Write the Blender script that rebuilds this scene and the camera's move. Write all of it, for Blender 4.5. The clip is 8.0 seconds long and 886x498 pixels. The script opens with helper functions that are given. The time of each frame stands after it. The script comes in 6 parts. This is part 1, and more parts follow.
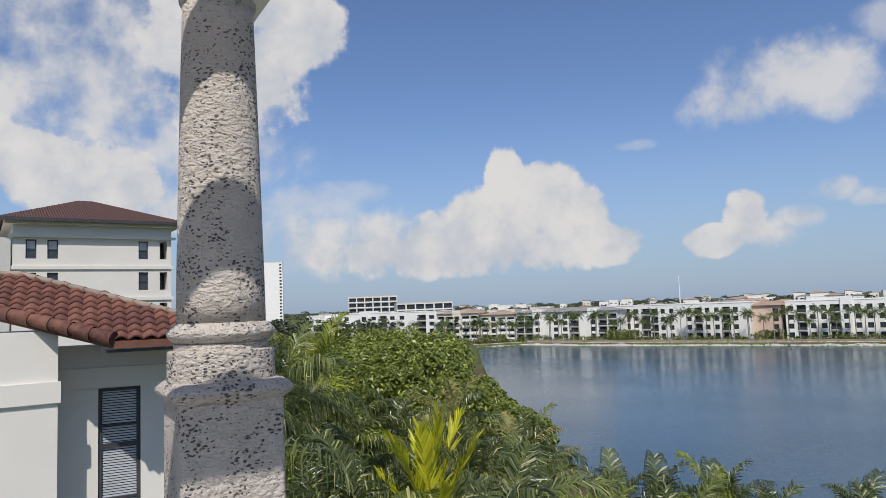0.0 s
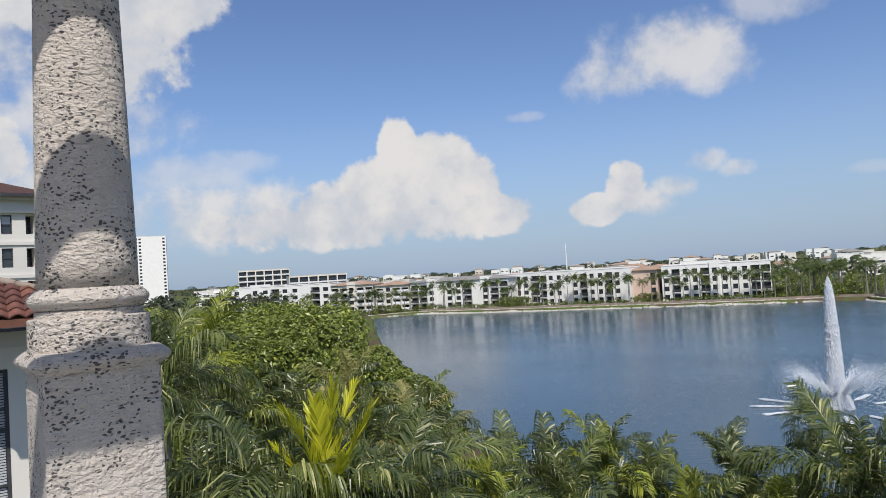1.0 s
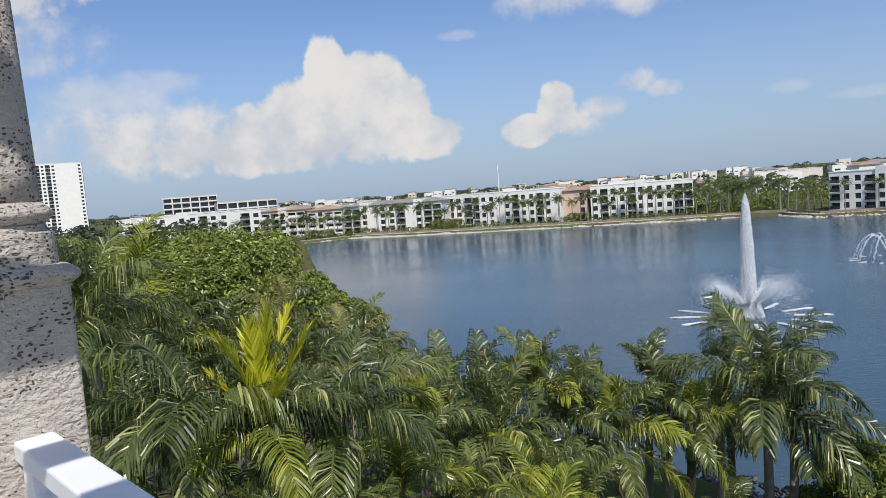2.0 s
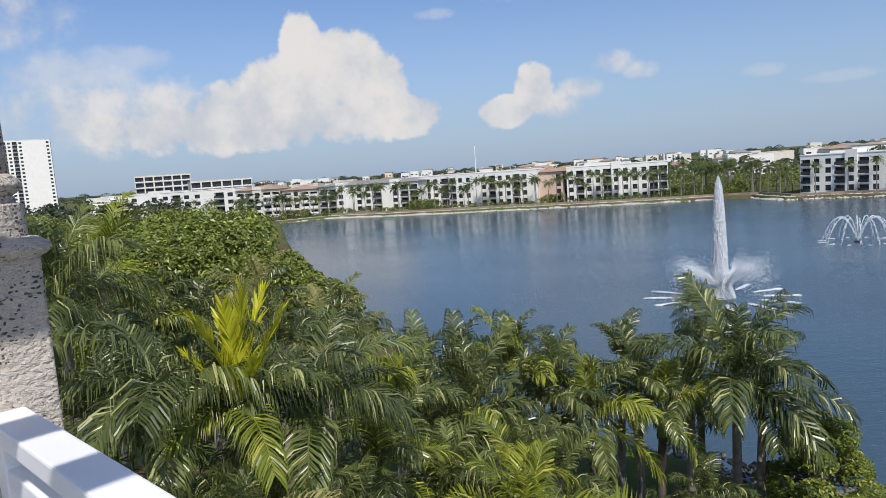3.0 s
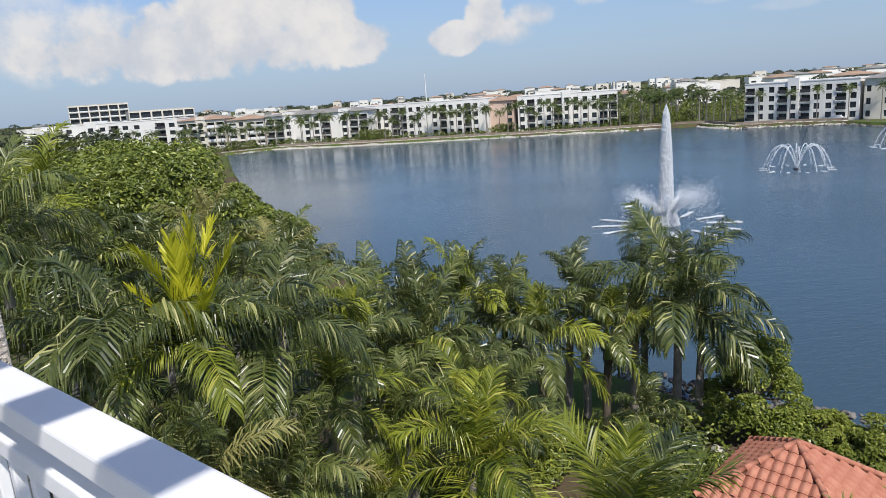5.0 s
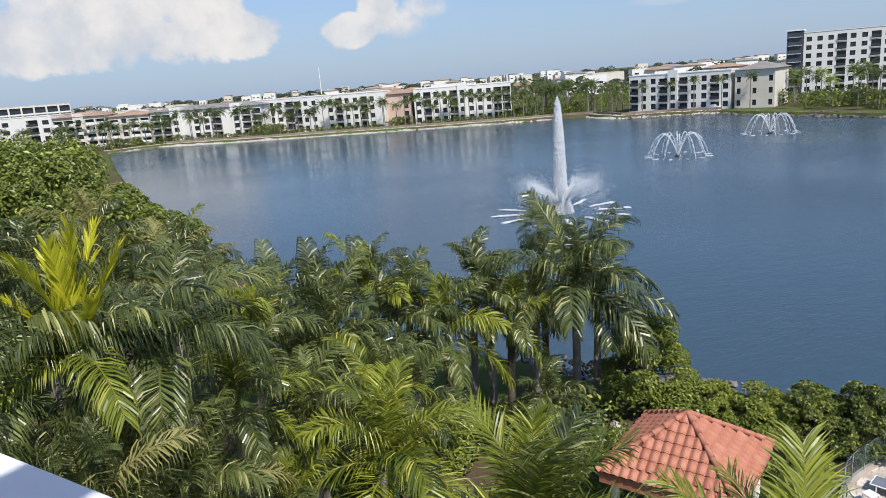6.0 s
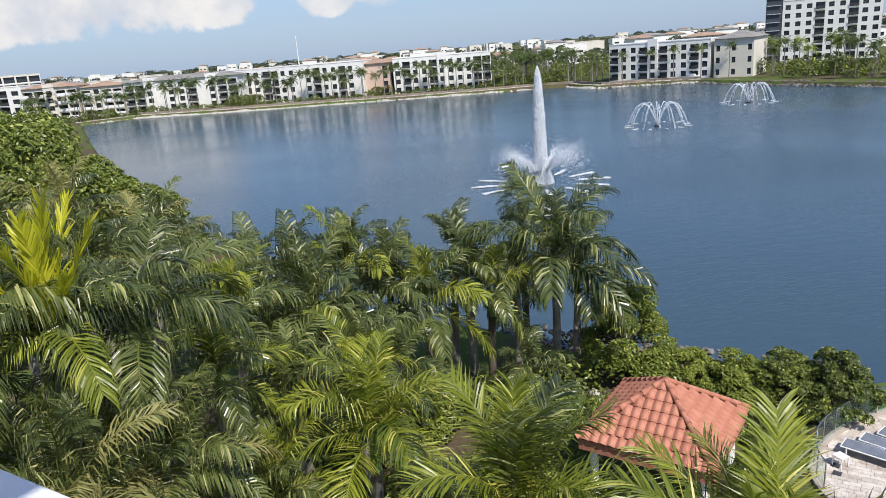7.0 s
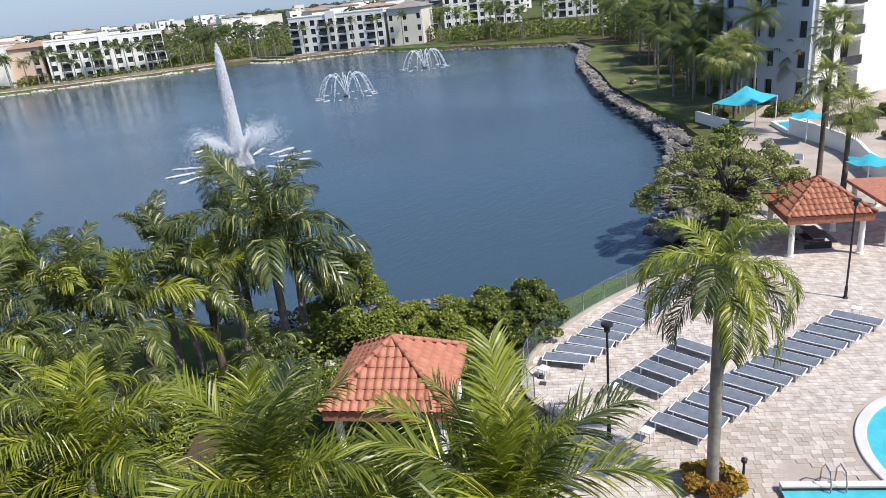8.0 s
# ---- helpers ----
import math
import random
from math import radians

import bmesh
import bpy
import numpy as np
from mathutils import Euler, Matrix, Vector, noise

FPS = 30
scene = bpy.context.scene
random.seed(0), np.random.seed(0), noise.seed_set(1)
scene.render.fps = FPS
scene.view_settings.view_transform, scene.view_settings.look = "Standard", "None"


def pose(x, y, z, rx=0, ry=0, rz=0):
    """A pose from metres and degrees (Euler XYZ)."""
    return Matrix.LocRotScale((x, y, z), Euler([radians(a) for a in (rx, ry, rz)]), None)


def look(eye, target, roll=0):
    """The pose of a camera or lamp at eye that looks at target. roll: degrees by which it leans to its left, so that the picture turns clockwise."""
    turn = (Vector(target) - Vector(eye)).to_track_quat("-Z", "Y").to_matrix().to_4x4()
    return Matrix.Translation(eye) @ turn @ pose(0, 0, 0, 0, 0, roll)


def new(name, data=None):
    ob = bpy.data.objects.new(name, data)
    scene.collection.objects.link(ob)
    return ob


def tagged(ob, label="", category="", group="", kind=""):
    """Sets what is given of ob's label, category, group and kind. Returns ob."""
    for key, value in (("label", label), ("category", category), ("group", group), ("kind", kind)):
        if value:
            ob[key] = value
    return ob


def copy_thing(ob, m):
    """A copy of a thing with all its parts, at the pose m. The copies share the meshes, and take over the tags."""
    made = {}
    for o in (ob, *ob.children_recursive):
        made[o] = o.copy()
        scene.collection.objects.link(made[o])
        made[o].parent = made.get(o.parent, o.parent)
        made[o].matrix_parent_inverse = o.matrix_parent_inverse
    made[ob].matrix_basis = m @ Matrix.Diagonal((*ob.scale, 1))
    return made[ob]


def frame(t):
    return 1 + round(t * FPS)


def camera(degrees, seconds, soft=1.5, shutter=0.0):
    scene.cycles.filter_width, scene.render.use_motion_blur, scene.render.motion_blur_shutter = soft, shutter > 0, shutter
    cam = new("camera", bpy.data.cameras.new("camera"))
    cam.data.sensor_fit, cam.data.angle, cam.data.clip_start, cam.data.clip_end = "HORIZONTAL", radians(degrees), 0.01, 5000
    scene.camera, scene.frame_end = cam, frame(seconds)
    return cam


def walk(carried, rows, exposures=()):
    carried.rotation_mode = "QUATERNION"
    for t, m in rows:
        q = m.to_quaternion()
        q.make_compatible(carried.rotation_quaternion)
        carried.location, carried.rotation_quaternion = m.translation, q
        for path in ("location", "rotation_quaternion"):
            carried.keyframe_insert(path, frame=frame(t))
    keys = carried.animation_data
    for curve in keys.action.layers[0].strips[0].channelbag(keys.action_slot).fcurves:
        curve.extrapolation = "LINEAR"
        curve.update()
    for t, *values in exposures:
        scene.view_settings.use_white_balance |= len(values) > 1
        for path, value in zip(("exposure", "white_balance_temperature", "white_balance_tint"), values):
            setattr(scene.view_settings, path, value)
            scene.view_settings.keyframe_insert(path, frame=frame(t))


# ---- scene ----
cam = camera(65.6, 8.0, soft=0.5)

# rail axis R (towards the viewer), outward axis N, both horizontal
AR = Vector((0.51, -0.86, 0)).normalized()
AN = Vector((0.86, 0.51, 0)).normalized()
EYE = 16.5
PATH = [
    (0.0, 0, 0, 94.75, 2.18, 0.18),
    (0.5, 0.01, -0.022, 93.33, 2.55, -6.24),
    (1.0, 0.025, -0.036, 91.88, 3.46, -8.59),
    (1.5, 0.043, -0.047, 88.49, 3.83, -12.21),
    (2.0, 0.056, -0.07, 85.10, 4.39, -14.17),
    (2.2, 0.058, -0.074, 84.58, 3.96, -15.15),
    (3.5, 0.05, -0.088, 82.43, 4.16, -16.73),
    (4.0, 0.053, -0.088, 80.90, 4.40, -18.02),
    (5.3, 0.038, -0.088, 76.76, 4.21, -21.93),
    (5.5, 0.033, -0.088, 76.79, 4.53, -23.81),
    (6.0, 0.063, -0.088, 76.14, 4.30, -28.64),
    (6.5, 0.083, -0.088, 75.05, 3.54, -25.59),
    (7.0, 0.113, -0.088, 73.62, 4.34, -30.30),
    (7.5, 0.133, -0.088, 72.06, 5.71, -47.40),
    (8.0, 0.143, -0.088, 69.35, 5.76, -55.59),
]
walk(cam, [(t, pose(AN.x * s, AN.y * s, EYE + dz, rx, ry, rz)) for t, s, dz, rx, ry, rz in PATH],
     [(0.0, -0.1), (1.0, 0.0), (2.0, 0.02), (3.5, 0.02), (5.5, 0.12), (7.0, 0.25), (8.0, 0.3)])

# ---- light ----
SUN = Vector((0.0, -1.0, 1.30)).normalized()
sun = new("sun", bpy.data.lights.new("sun", "SUN"))
sun.data.energy, sun.data.angle, sun.data.color = 4.2, radians(0.53), (1.0, 0.955, 0.89)
sun.matrix_world = look(SUN * 100, (0, 0, 0))


class Nodes:
    """Short hand for node trees."""

    def __init__(self, tree):
        self.t = tree

    def n(self, kind, **kw):
        nd = self.t.nodes.new(kind)
        for k, v in kw.items():
            if k.startswith("_"):
                nd.inputs[k[1:].replace("_", " ")].default_value = v
            else:
                setattr(nd, k, v)
        return nd

    def to(self, a, b):
        self.t.links.new(a, b)

    def math(self, op, a, b=None, c=None, clamp=False):
        nd = self.t.nodes.new("ShaderNodeMath")
        nd.operation, nd.use_clamp = op, clamp
        for i, v in enumerate((a, b, c)):
            if v is None:
                continue
            if isinstance(v, (int, float)):
                nd.inputs[i].default_value = v
            else:
                self.t.links.new(v, nd.inputs[i])
        return nd.outputs[0]

    def mix(self, f, a, b, blend="MIX"):
        nd = self.t.nodes.new("ShaderNodeMix")
        nd.data_type, nd.blend_type = "RGBA", blend
        for i, v in ((0, f), (6, a), (7, b)):
            if isinstance(v, (int, float)):
                nd.inputs[i].default_value = v
            elif isinstance(v, tuple):
                nd.inputs[i].default_value = (*v, 1)
            else:
                self.t.links.new(v, nd.inputs[i])
        return nd.outputs[2]

    def ramp(self, v, lo, hi, smooth=True):
        nd = self.t.nodes.new("ShaderNodeMapRange")
        nd.interpolation_type = "SMOOTHSTEP" if smooth else "LINEAR"
        nd.inputs[1].default_value, nd.inputs[2].default_value = lo, hi
        self.t.links.new(v, nd.inputs[0])
        return nd.outputs[0]

    def noise(self, vec, scale, detail=4, rough=0.55, out=0):
        nd = self.t.nodes.new("ShaderNodeTexNoise")
        nd.inputs["Scale"].default_value, nd.inputs["Detail"].default_value, nd.inputs["Roughness"].default_value = scale, detail, rough
        if vec is not None:
            self.t.links.new(vec, nd.inputs["Vector"])
        return nd.outputs[out]


world = bpy.data.worlds.new("sky")
scene.world = world
world.use_nodes = True
W = Nodes(world.node_tree)
world.node_tree.nodes.clear()
sky = W.n("ShaderNodeTexSky", sky_type="NISHITA", sun_disc=False)
sky.sun_elevation, sky.sun_rotation = math.asin(SUN.z), math.atan2(SUN.x, SUN.y)
sky.altitude, sky.air_density, sky.dust_density, sky.ozone_density = 0, 1.0, 0.6, 2.0
co = W.n("ShaderNodeTexCoord")
sep = W.n("ShaderNodeSeparateXYZ")
W.to(co.outputs["Generated"], sep.inputs[0])
AZ = W.math("MULTIPLY", W.math("ARCTAN2", sep.outputs[0], sep.outputs[1]), 57.2958)
EL = W.math("MULTIPLY", W.math("ARCSINE", sep.outputs[2]), 57.2958)
# cumulus: heaps as (azimuth, elevation, half width, half height, density), with billowed edges
CLOUDS = [
    (5.6, 9.6, 2.0, 3.3, 1.0), (8.6, 8.4, 3.6, 3.6, 1.0), (11.0, 6.6, 3.4, 3.6, 1.0), (3.4, 6.4, 3.6, 3.6, 1.0), (13.6, 4.6, 3.2, 2.0, 0.95), (-0.6, 5.6, 4.0, 2.6, 0.92), (-5.0, 5.4, 6.0, 3.2, 0.9), (1.0, 4.4, 15.0, 2.3, 0.97),
    (-11.5, 5.4, 7.5, 3.4, 0.88), (-12.0, 8.4, 6.5, 2.2, 0.5), (-17.0, 21.0, 8.0, 9.0, 0.97), (-10.5, 22.0, 3.6, 3.4, 0.97), (-15.0, 16.4, 3.6, 2.6, 0.9), (-27.0, 18.5, 11.0, 9.0, 0.9), (-27.0, 10.0, 6.0, 3.6, 0.98), (-32.0, 11.4, 5.0, 3.2, 0.98), (-21.0, 8.0, 5.0, 2.4, 0.9), (-36.0, 25.0, 14.0, 12.0, 0.9), (-19.0, 12.6, 9.0, 4.0, 0.8), (-8.0, 9.6, 4.0, 1.2, 0.35),
    (24.0, 5.8, 1.7, 2.4, 0.97), (21.6, 4.2, 2.8, 1.4, 0.92), (25.6, 4.6, 2.6, 1.5, 0.9), (27.6, 5.6, 2.2, 1.2, 0.86), (30.0, 7.4, 1.9, 1.1, 0.84), (32.2, 6.6, 1.6, 0.8, 0.7),
    (27.5, 16.0, 7.4, 3.6, 0.84), (23.6, 14.6, 4.2, 2.4, 0.82), (31.0, 14.6, 4.2, 2.6, 0.75), (36.0, 18.5, 5.0, 2.2, 0.5), (16.2, 12.2, 2.0, 0.5, 0.35), (41.0, 5.6, 1.6, 0.6, 0.25), (46.0, 4.6, 3.0, 0.5, 0.2),
    (150.0, 30.0, 30.0, 9.0, 0.7), (-120.0, 25.0, 26.0, 8.0, 0.7), (100.0, 40.0, 20.0, 8.0, 0.5),
]
wob = W.noise(co.outputs["Generated"], 9.0, 8, 0.6)
wob2 = W.noise(co.outputs["Generated"], 20.0, 5, 0.55)
edge = W.math("ADD", W.math("MULTIPLY", W.math("SUBTRACT", wob, 0.5), 2.2), W.math("MULTIPLY", W.math("SUBTRACT", wob2, 0.5), 2.0))
cover = None
for az, el, wx, wz, dens in CLOUDS:
    dx = W.math("MULTIPLY", W.math("SUBTRACT", AZ, az), 1 / wx)
    dz = W.math("MULTIPLY", W.math("SUBTRACT", EL, el), 1 / wz)
    r2 = W.math("ADD", W.math("MULTIPLY", dx, dx), W.math("MULTIPLY", dz, dz))
    body = W.math("ADD", W.math("SUBTRACT", 1.0, r2), W.math("MULTIPLY", edge, W.ramp(r2, 4.0, 0.0)))
    m = W.math("MULTIPLY", W.ramp(body, 0.0, 0.45 if dens > 0.9 else 1.1), dens)
    cover = m if cover is None else W.math("MAXIMUM", cover, m)
shade = W.ramp(W.math("ADD", W.math("MULTIPLY", wob, 0.6), W.math("MULTIPLY", wob2, 0.4)), 0.38, 0.62)
cloud = W.mix(shade, (5.5, 5.8, 6.4), (7.6, 7.4, 7.3))
haze = W.ramp(EL, 16.0, -2.0)
skyc = W.mix(1.0, sky.outputs[0], (0.95, 1.03, 1.24), "MULTIPLY")
skyc = W.mix(W.math("MULTIPLY", haze, 0.8), skyc, (3.1, 4.2, 5.9))
col = W.mix(cover, skyc, cloud)
bg = W.n("ShaderNodeBackground", _Strength=0.1)
W.to(col, bg.inputs[0])
wo = W.n("ShaderNodeOutputWorld")
W.to(bg.outputs[0], wo.inputs[0])


# ---- materials ----
def material(name, build, rough=0.7, spec=0.3, metal=0.0, coords="Object"):
    m = bpy.data.materials.new(name)
    m.use_nodes = True
    N = Nodes(m.node_tree)
    b = m.node_tree.nodes["Principled BSDF"]
    b.inputs["Roughness"].default_value, b.inputs["Metallic"].default_value = rough, metal
    b.inputs["Specular IOR Level"].default_value = spec
    c = N.n("ShaderNodeTexCoord").outputs[coords]
    build(N, b, c)
    return m


def bump(N, b, h, strength, dist):
    nd = N.n("ShaderNodeBump", _Strength=strength, _Distance=dist)
    N.to(h, nd.inputs["Height"])
    N.to(nd.outputs[0], b.inputs["Normal"])


def plain(name, c1, c2, scale=3.0, fine=40.0, rough=0.7, spec=0.3, bumps=0.15, dist=0.01, vary=0.0, metal=0.0):
    def build(N, b, c):
        big, small = N.noise(c, scale, 5), N.noise(c, fine, 4)
        k = N.math("ADD", N.math("MULTIPLY", N.ramp(big, 0.3, 0.7), 0.65), N.math("MULTIPLY", small, 0.35))
        if vary:
            k = N.math("ADD", k, N.math("MULTIPLY", N.math("SUBTRACT", N.n("ShaderNodeObjectInfo").outputs["Random"], 0.5), vary), clamp=True)
        N.to(N.mix(k, c1, c2), b.inputs["Base Color"])
        if bumps:
            bump(N, b, small, bumps, dist)
    return material(name, build, rough, spec, metal)


def leafy(name, dark, light, tip=None, rough=0.42, trans=0.35, spec=0.35):
    """A leaf: colour by object, by piece and by noise, with some light let through."""
    def build(N, b, c):
        rnd = N.n("ShaderNodeObjectInfo").outputs["Random"]
        isl = N.n("ShaderNodeNewGeometry").outputs["Random Per Island"]
        k = N.math("ADD", N.math("MULTIPLY", rnd, 0.55), N.math("MULTIPLY", isl, 0.45))
        colr = N.mix(k, dark, light)
        if tip:
            colr = N.mix(N.ramp(isl, 0.86, 0.99), colr, tip)
        N.to(colr, b.inputs["Base Color"])
        t = N.n("ShaderNodeBsdfTranslucent")
        N.to(N.mix(0.5, colr, (0.25, 0.36, 0.03)), t.inputs[0])
        ms = N.n("ShaderNodeMixShader", _Fac=trans)
        N.to(b.outputs[0], ms.inputs[1])
        N.to(t.outputs[0], ms.inputs[2])
        N.to(ms.outputs[0], N.t.nodes["Material Output"].inputs[0])
    return material(name, build, rough, spec)


M = {}
M["frond"] = leafy("palm_leaf", (0.014, 0.027, 0.007), (0.165, 0.195, 0.05), (0.42, 0.41, 0.17), rough=0.34, trans=0.12, spec=0.6)
M["frond_light"] = leafy("palm_leaf_young", (0.04, 0.07, 0.008), (0.36, 0.385, 0.038), (0.48, 0.45, 0.10), rough=0.38, trans=0.18, spec=0.48)
M["frond_yellow"] = leafy("palm_leaf_yellow", (0.42, 0.42, 0.012), (0.66, 0.63, 0.05))
M["frond_dry"] = leafy("palm_leaf_dry", (0.17, 0.16, 0.05), (0.36, 0.33, 0.12), trans=0.2)
M["leaf"] = leafy("broad_leaf", (0.02, 0.038, 0.007), (0.20, 0.24, 0.036), (0.38, 0.40, 0.07), rough=0.4, trans=0.13, spec=0.5)
M["leaf_light"] = leafy("bush_leaf", (0.12, 0.16, 0.025), (0.36, 0.39, 0.07), (0.46, 0.46, 0.11), trans=0.25)
M["leaf_olive"] = leafy("olive_leaf", (0.13, 0.15, 0.045), (0.38, 0.39, 0.13), (0.46, 0.44, 0.18), trans=0.25)
M["fan_leaf"] = leafy("fan_palm_leaf", (0.06, 0.085, 0.025), (0.27, 0.30, 0.11), (0.45, 0.42, 0.2), rough=0.34, trans=0.25, spec=0.6)
# Paler copy of the fan leaf, with sunlight painted into its colour
M["fan_leaf_sunlit"] = leafy("fan_palm_leaf_sunny", (0.18, 0.21, 0.04), (0.48, 0.47, 0.14), (0.55, 0.48, 0.2), rough=0.38, trans=0.3)
M["rachis"] = plain("leaf_stalk", (0.16, 0.2, 0.05), (0.28, 0.3, 0.09), 4, 30)
M["crownshaft"] = plain("crownshaft", (0.10, 0.17, 0.04), (0.18, 0.25, 0.06), 2, 14, rough=0.4)
M["bark"] = plain("palm_bark", (0.17, 0.15, 0.13), (0.36, 0.33, 0.29), 3, 22, rough=0.9, bumps=0.5, dist=0.03)
M["bark_dark"] = plain("dark_bark", (0.06, 0.05, 0.04), (0.15, 0.12, 0.09), 3, 25, rough=0.9, bumps=0.6, dist=0.03)
M["white"] = plain("white_stucco", (0.78, 0.76, 0.71), (0.86, 0.84, 0.79), 0.35, 25, rough=0.85, bumps=0.1)
M["cream"] = plain("cream_stucco", (0.66, 0.61, 0.52), (0.76, 0.71, 0.62), 0.3, 25, rough=0.85, bumps=0.1)
M["salmon"] = plain("salmon_stucco", (0.60, 0.43, 0.34), (0.68, 0.52, 0.42), 0.3, 25, rough=0.85, bumps=0.1)
M["wing"] = plain("warm_white_stucco", (0.66, 0.63, 0.57), (0.74, 0.70, 0.63), 0.35, 25, rough=0.85, bumps=0.1)
# Blue-grey wall; also carries the painted shade on the white house's side
M["grey_and_shade_wall"] = plain("grey_blue_and_shaded_stucco", (0.42, 0.47, 0.54), (0.52, 0.57, 0.63), 0.3, 25, rough=0.85, bumps=0.1)
M["darkwall"] = plain("dark_grey_panel", (0.05, 0.055, 0.065), (0.09, 0.095, 0.11), 0.3, 25, rough=0.6)
M["roof_tan"] = plain("tan_roof_tile", (0.30, 0.19, 0.13), (0.44, 0.31, 0.22), 0.3, 3, rough=0.85, bumps=0.4, dist=0.05)
M["roof_grey"] = plain("grey_roof_tile", (0.20, 0.19, 0.18), (0.32, 0.30, 0.27), 0.3, 3, rough=0.85, bumps=0.4, dist=0.05)
M["roof_white"] = plain("white_flat_roof", (0.5, 0.5, 0.5), (0.68, 0.68, 0.68), 0.2, 3, rough=0.85)
M["tile_orange"] = plain("orange_clay_tile", (0.36, 0.13, 0.08), (0.52, 0.23, 0.15), 6, 40, rough=0.75, bumps=0.3, vary=0.5)
M["tile_brown"] = plain("brown_clay_tile", (0.085, 0.036, 0.028), (0.22, 0.095, 0.065), 6, 40, rough=0.7, bumps=0.3, vary=0.7)


def b_rows(N, b, c):
    """Rows of barrel tiles too far to tell apart."""
    wv = N.n("ShaderNodeTexWave", _Scale=1.6, _Distortion=0.6)
    N.to(c, wv.inputs["Vector"])
    k = N.math("ADD", N.math("MULTIPLY", wv.outputs["Fac"], 0.5), N.math("MULTIPLY", N.noise(c, 3, 4), 0.5))
    N.to(N.mix(k, (0.055, 0.03, 0.025), (0.15, 0.08, 0.065)), b.inputs["Base Color"])
    bump(N, b, wv.outputs["Fac"], 0.8, 0.08)


M["tile_rows"] = material("brown_tile_rows", b_rows, 0.8, 0.2)
M["salmon_stone"] = plain("brown_sea_wall", (0.22, 0.17, 0.13), (0.36, 0.29, 0.23), 0.4, 6, rough=0.9)
M["frond_far"] = leafy("palm_leaf_far", (0.04, 0.065, 0.022), (0.16, 0.19, 0.065), (0.2, 0.18, 0.07))
# Leaf colour greyed to stand for haze over the distant woods
M["leaf_far"] = leafy("far_leaf_hazed", (0.035, 0.045, 0.03), (0.075, 0.085, 0.055), (0.11, 0.115, 0.08), trans=0.15)
M["tile_rust"] = plain("rust_clay_tile", (0.26, 0.095, 0.055), (0.46, 0.2, 0.12), 6, 40, rough=0.75, bumps=0.3, vary=0.6)
M["mortar"] = plain("dark_mortar", (0.10, 0.045, 0.03), (0.2, 0.09, 0.06), 3, 30, rough=0.95)
M["rail"] = plain("white_powder_coat", (0.78, 0.78, 0.79), (0.86, 0.86, 0.86), 3, 60, rough=0.45, spec=0.4, bumps=0.03)
M["concrete"] = plain("pale_concrete", (0.45, 0.42, 0.38), (0.62, 0.59, 0.54), 0.7, 20, rough=0.9, bumps=0.2)
M["croton"] = leafy("croton_leaf", (0.30, 0.10, 0.03), (0.55, 0.36, 0.06), (0.12, 0.18, 0.03))
M["coping"] = plain("pale_coping", (0.56, 0.54, 0.5), (0.68, 0.66, 0.62), 1.0, 20, rough=0.75)
M["lawn"] = plain("mown_lawn", (0.075, 0.085, 0.03), (0.17, 0.19, 0.06), 0.4, 12, rough=0.95, bumps=0.4, dist=0.03)
M["deck"] = plain("travertine_joint", (0.36, 0.30, 0.25), (0.52, 0.45, 0.385), 0.5, 9, rough=0.85, bumps=0.3)
M["paver"] = plain("travertine_paver", (0.42, 0.35, 0.29), (0.68, 0.61, 0.54), 1.6, 14, rough=0.8, bumps=0.2, vary=0.8)
M["rock"] = plain("grey_boulder", (0.07, 0.065, 0.06), (0.34, 0.315, 0.28), 0.6, 6, rough=0.95, bumps=0.5, dist=0.05, vary=0.5)
M["pale_rock"] = plain("pale_limestone", (0.42, 0.39, 0.33), (0.62, 0.58, 0.5), 0.5, 6, rough=0.95, bumps=0.5, dist=0.05)
M["glass"] = plain("dark_window_glass", (0.02, 0.025, 0.03), (0.05, 0.06, 0.07), 0.4, 2, rough=0.08, spec=0.6, bumps=0)
M["frame"] = plain("dark_bronze_frame", (0.04, 0.04, 0.045), (0.07, 0.07, 0.075), 3, 30, rough=0.5)
M["black"] = plain("black_painted_metal", (0.02, 0.02, 0.022), (0.045, 0.045, 0.05), 3, 30, rough=0.45)
M["sling"] = plain("blue_grey_sling", (0.125, 0.145, 0.175), (0.20, 0.22, 0.26), 3, 60, rough=0.75, vary=0.3)
M["turquoise"] = plain("turquoise_canvas", (0.03, 0.36, 0.47), (0.08, 0.47, 0.58), 1, 40, rough=0.8)
M["pool"] = plain("pool_water", (0.05, 0.42, 0.50), (0.12, 0.55, 0.62), 1.5, 8, rough=0.05, spec=0.5, bumps=0.2, dist=0.03)
M["asphalt"] = plain("asphalt", (0.04, 0.04, 0.042), (0.07, 0.07, 0.07), 0.3, 8, rough=0.9)
M["chrome"] = plain("steel_tube", (0.6, 0.6, 0.6), (0.7, 0.7, 0.7), 3, 30, rough=0.2, metal=1.0)
M["blind"] = plain("grey_blind", (0.42, 0.44, 0.46), (0.52, 0.54, 0.56), 3, 30, rough=0.7)


def b_ground(N, b, c):
    big, mid, fine = N.noise(c, 0.05, 4), N.noise(c, 0.5, 5), N.noise(c, 9, 4)
    grass = N.mix(fine, (0.05, 0.085, 0.018), (0.13, 0.17, 0.04))
    soil = N.mix(fine, (0.05, 0.035, 0.022), (0.16, 0.12, 0.08))
    k = N.ramp(N.math("ADD", N.math("MULTIPLY", big, 0.5), N.math("MULTIPLY", mid, 0.5)), 0.42, 0.6)
    N.to(N.mix(k, grass, soil), b.inputs["Base Color"])
    bump(N, b, fine, 0.5, 0.05)


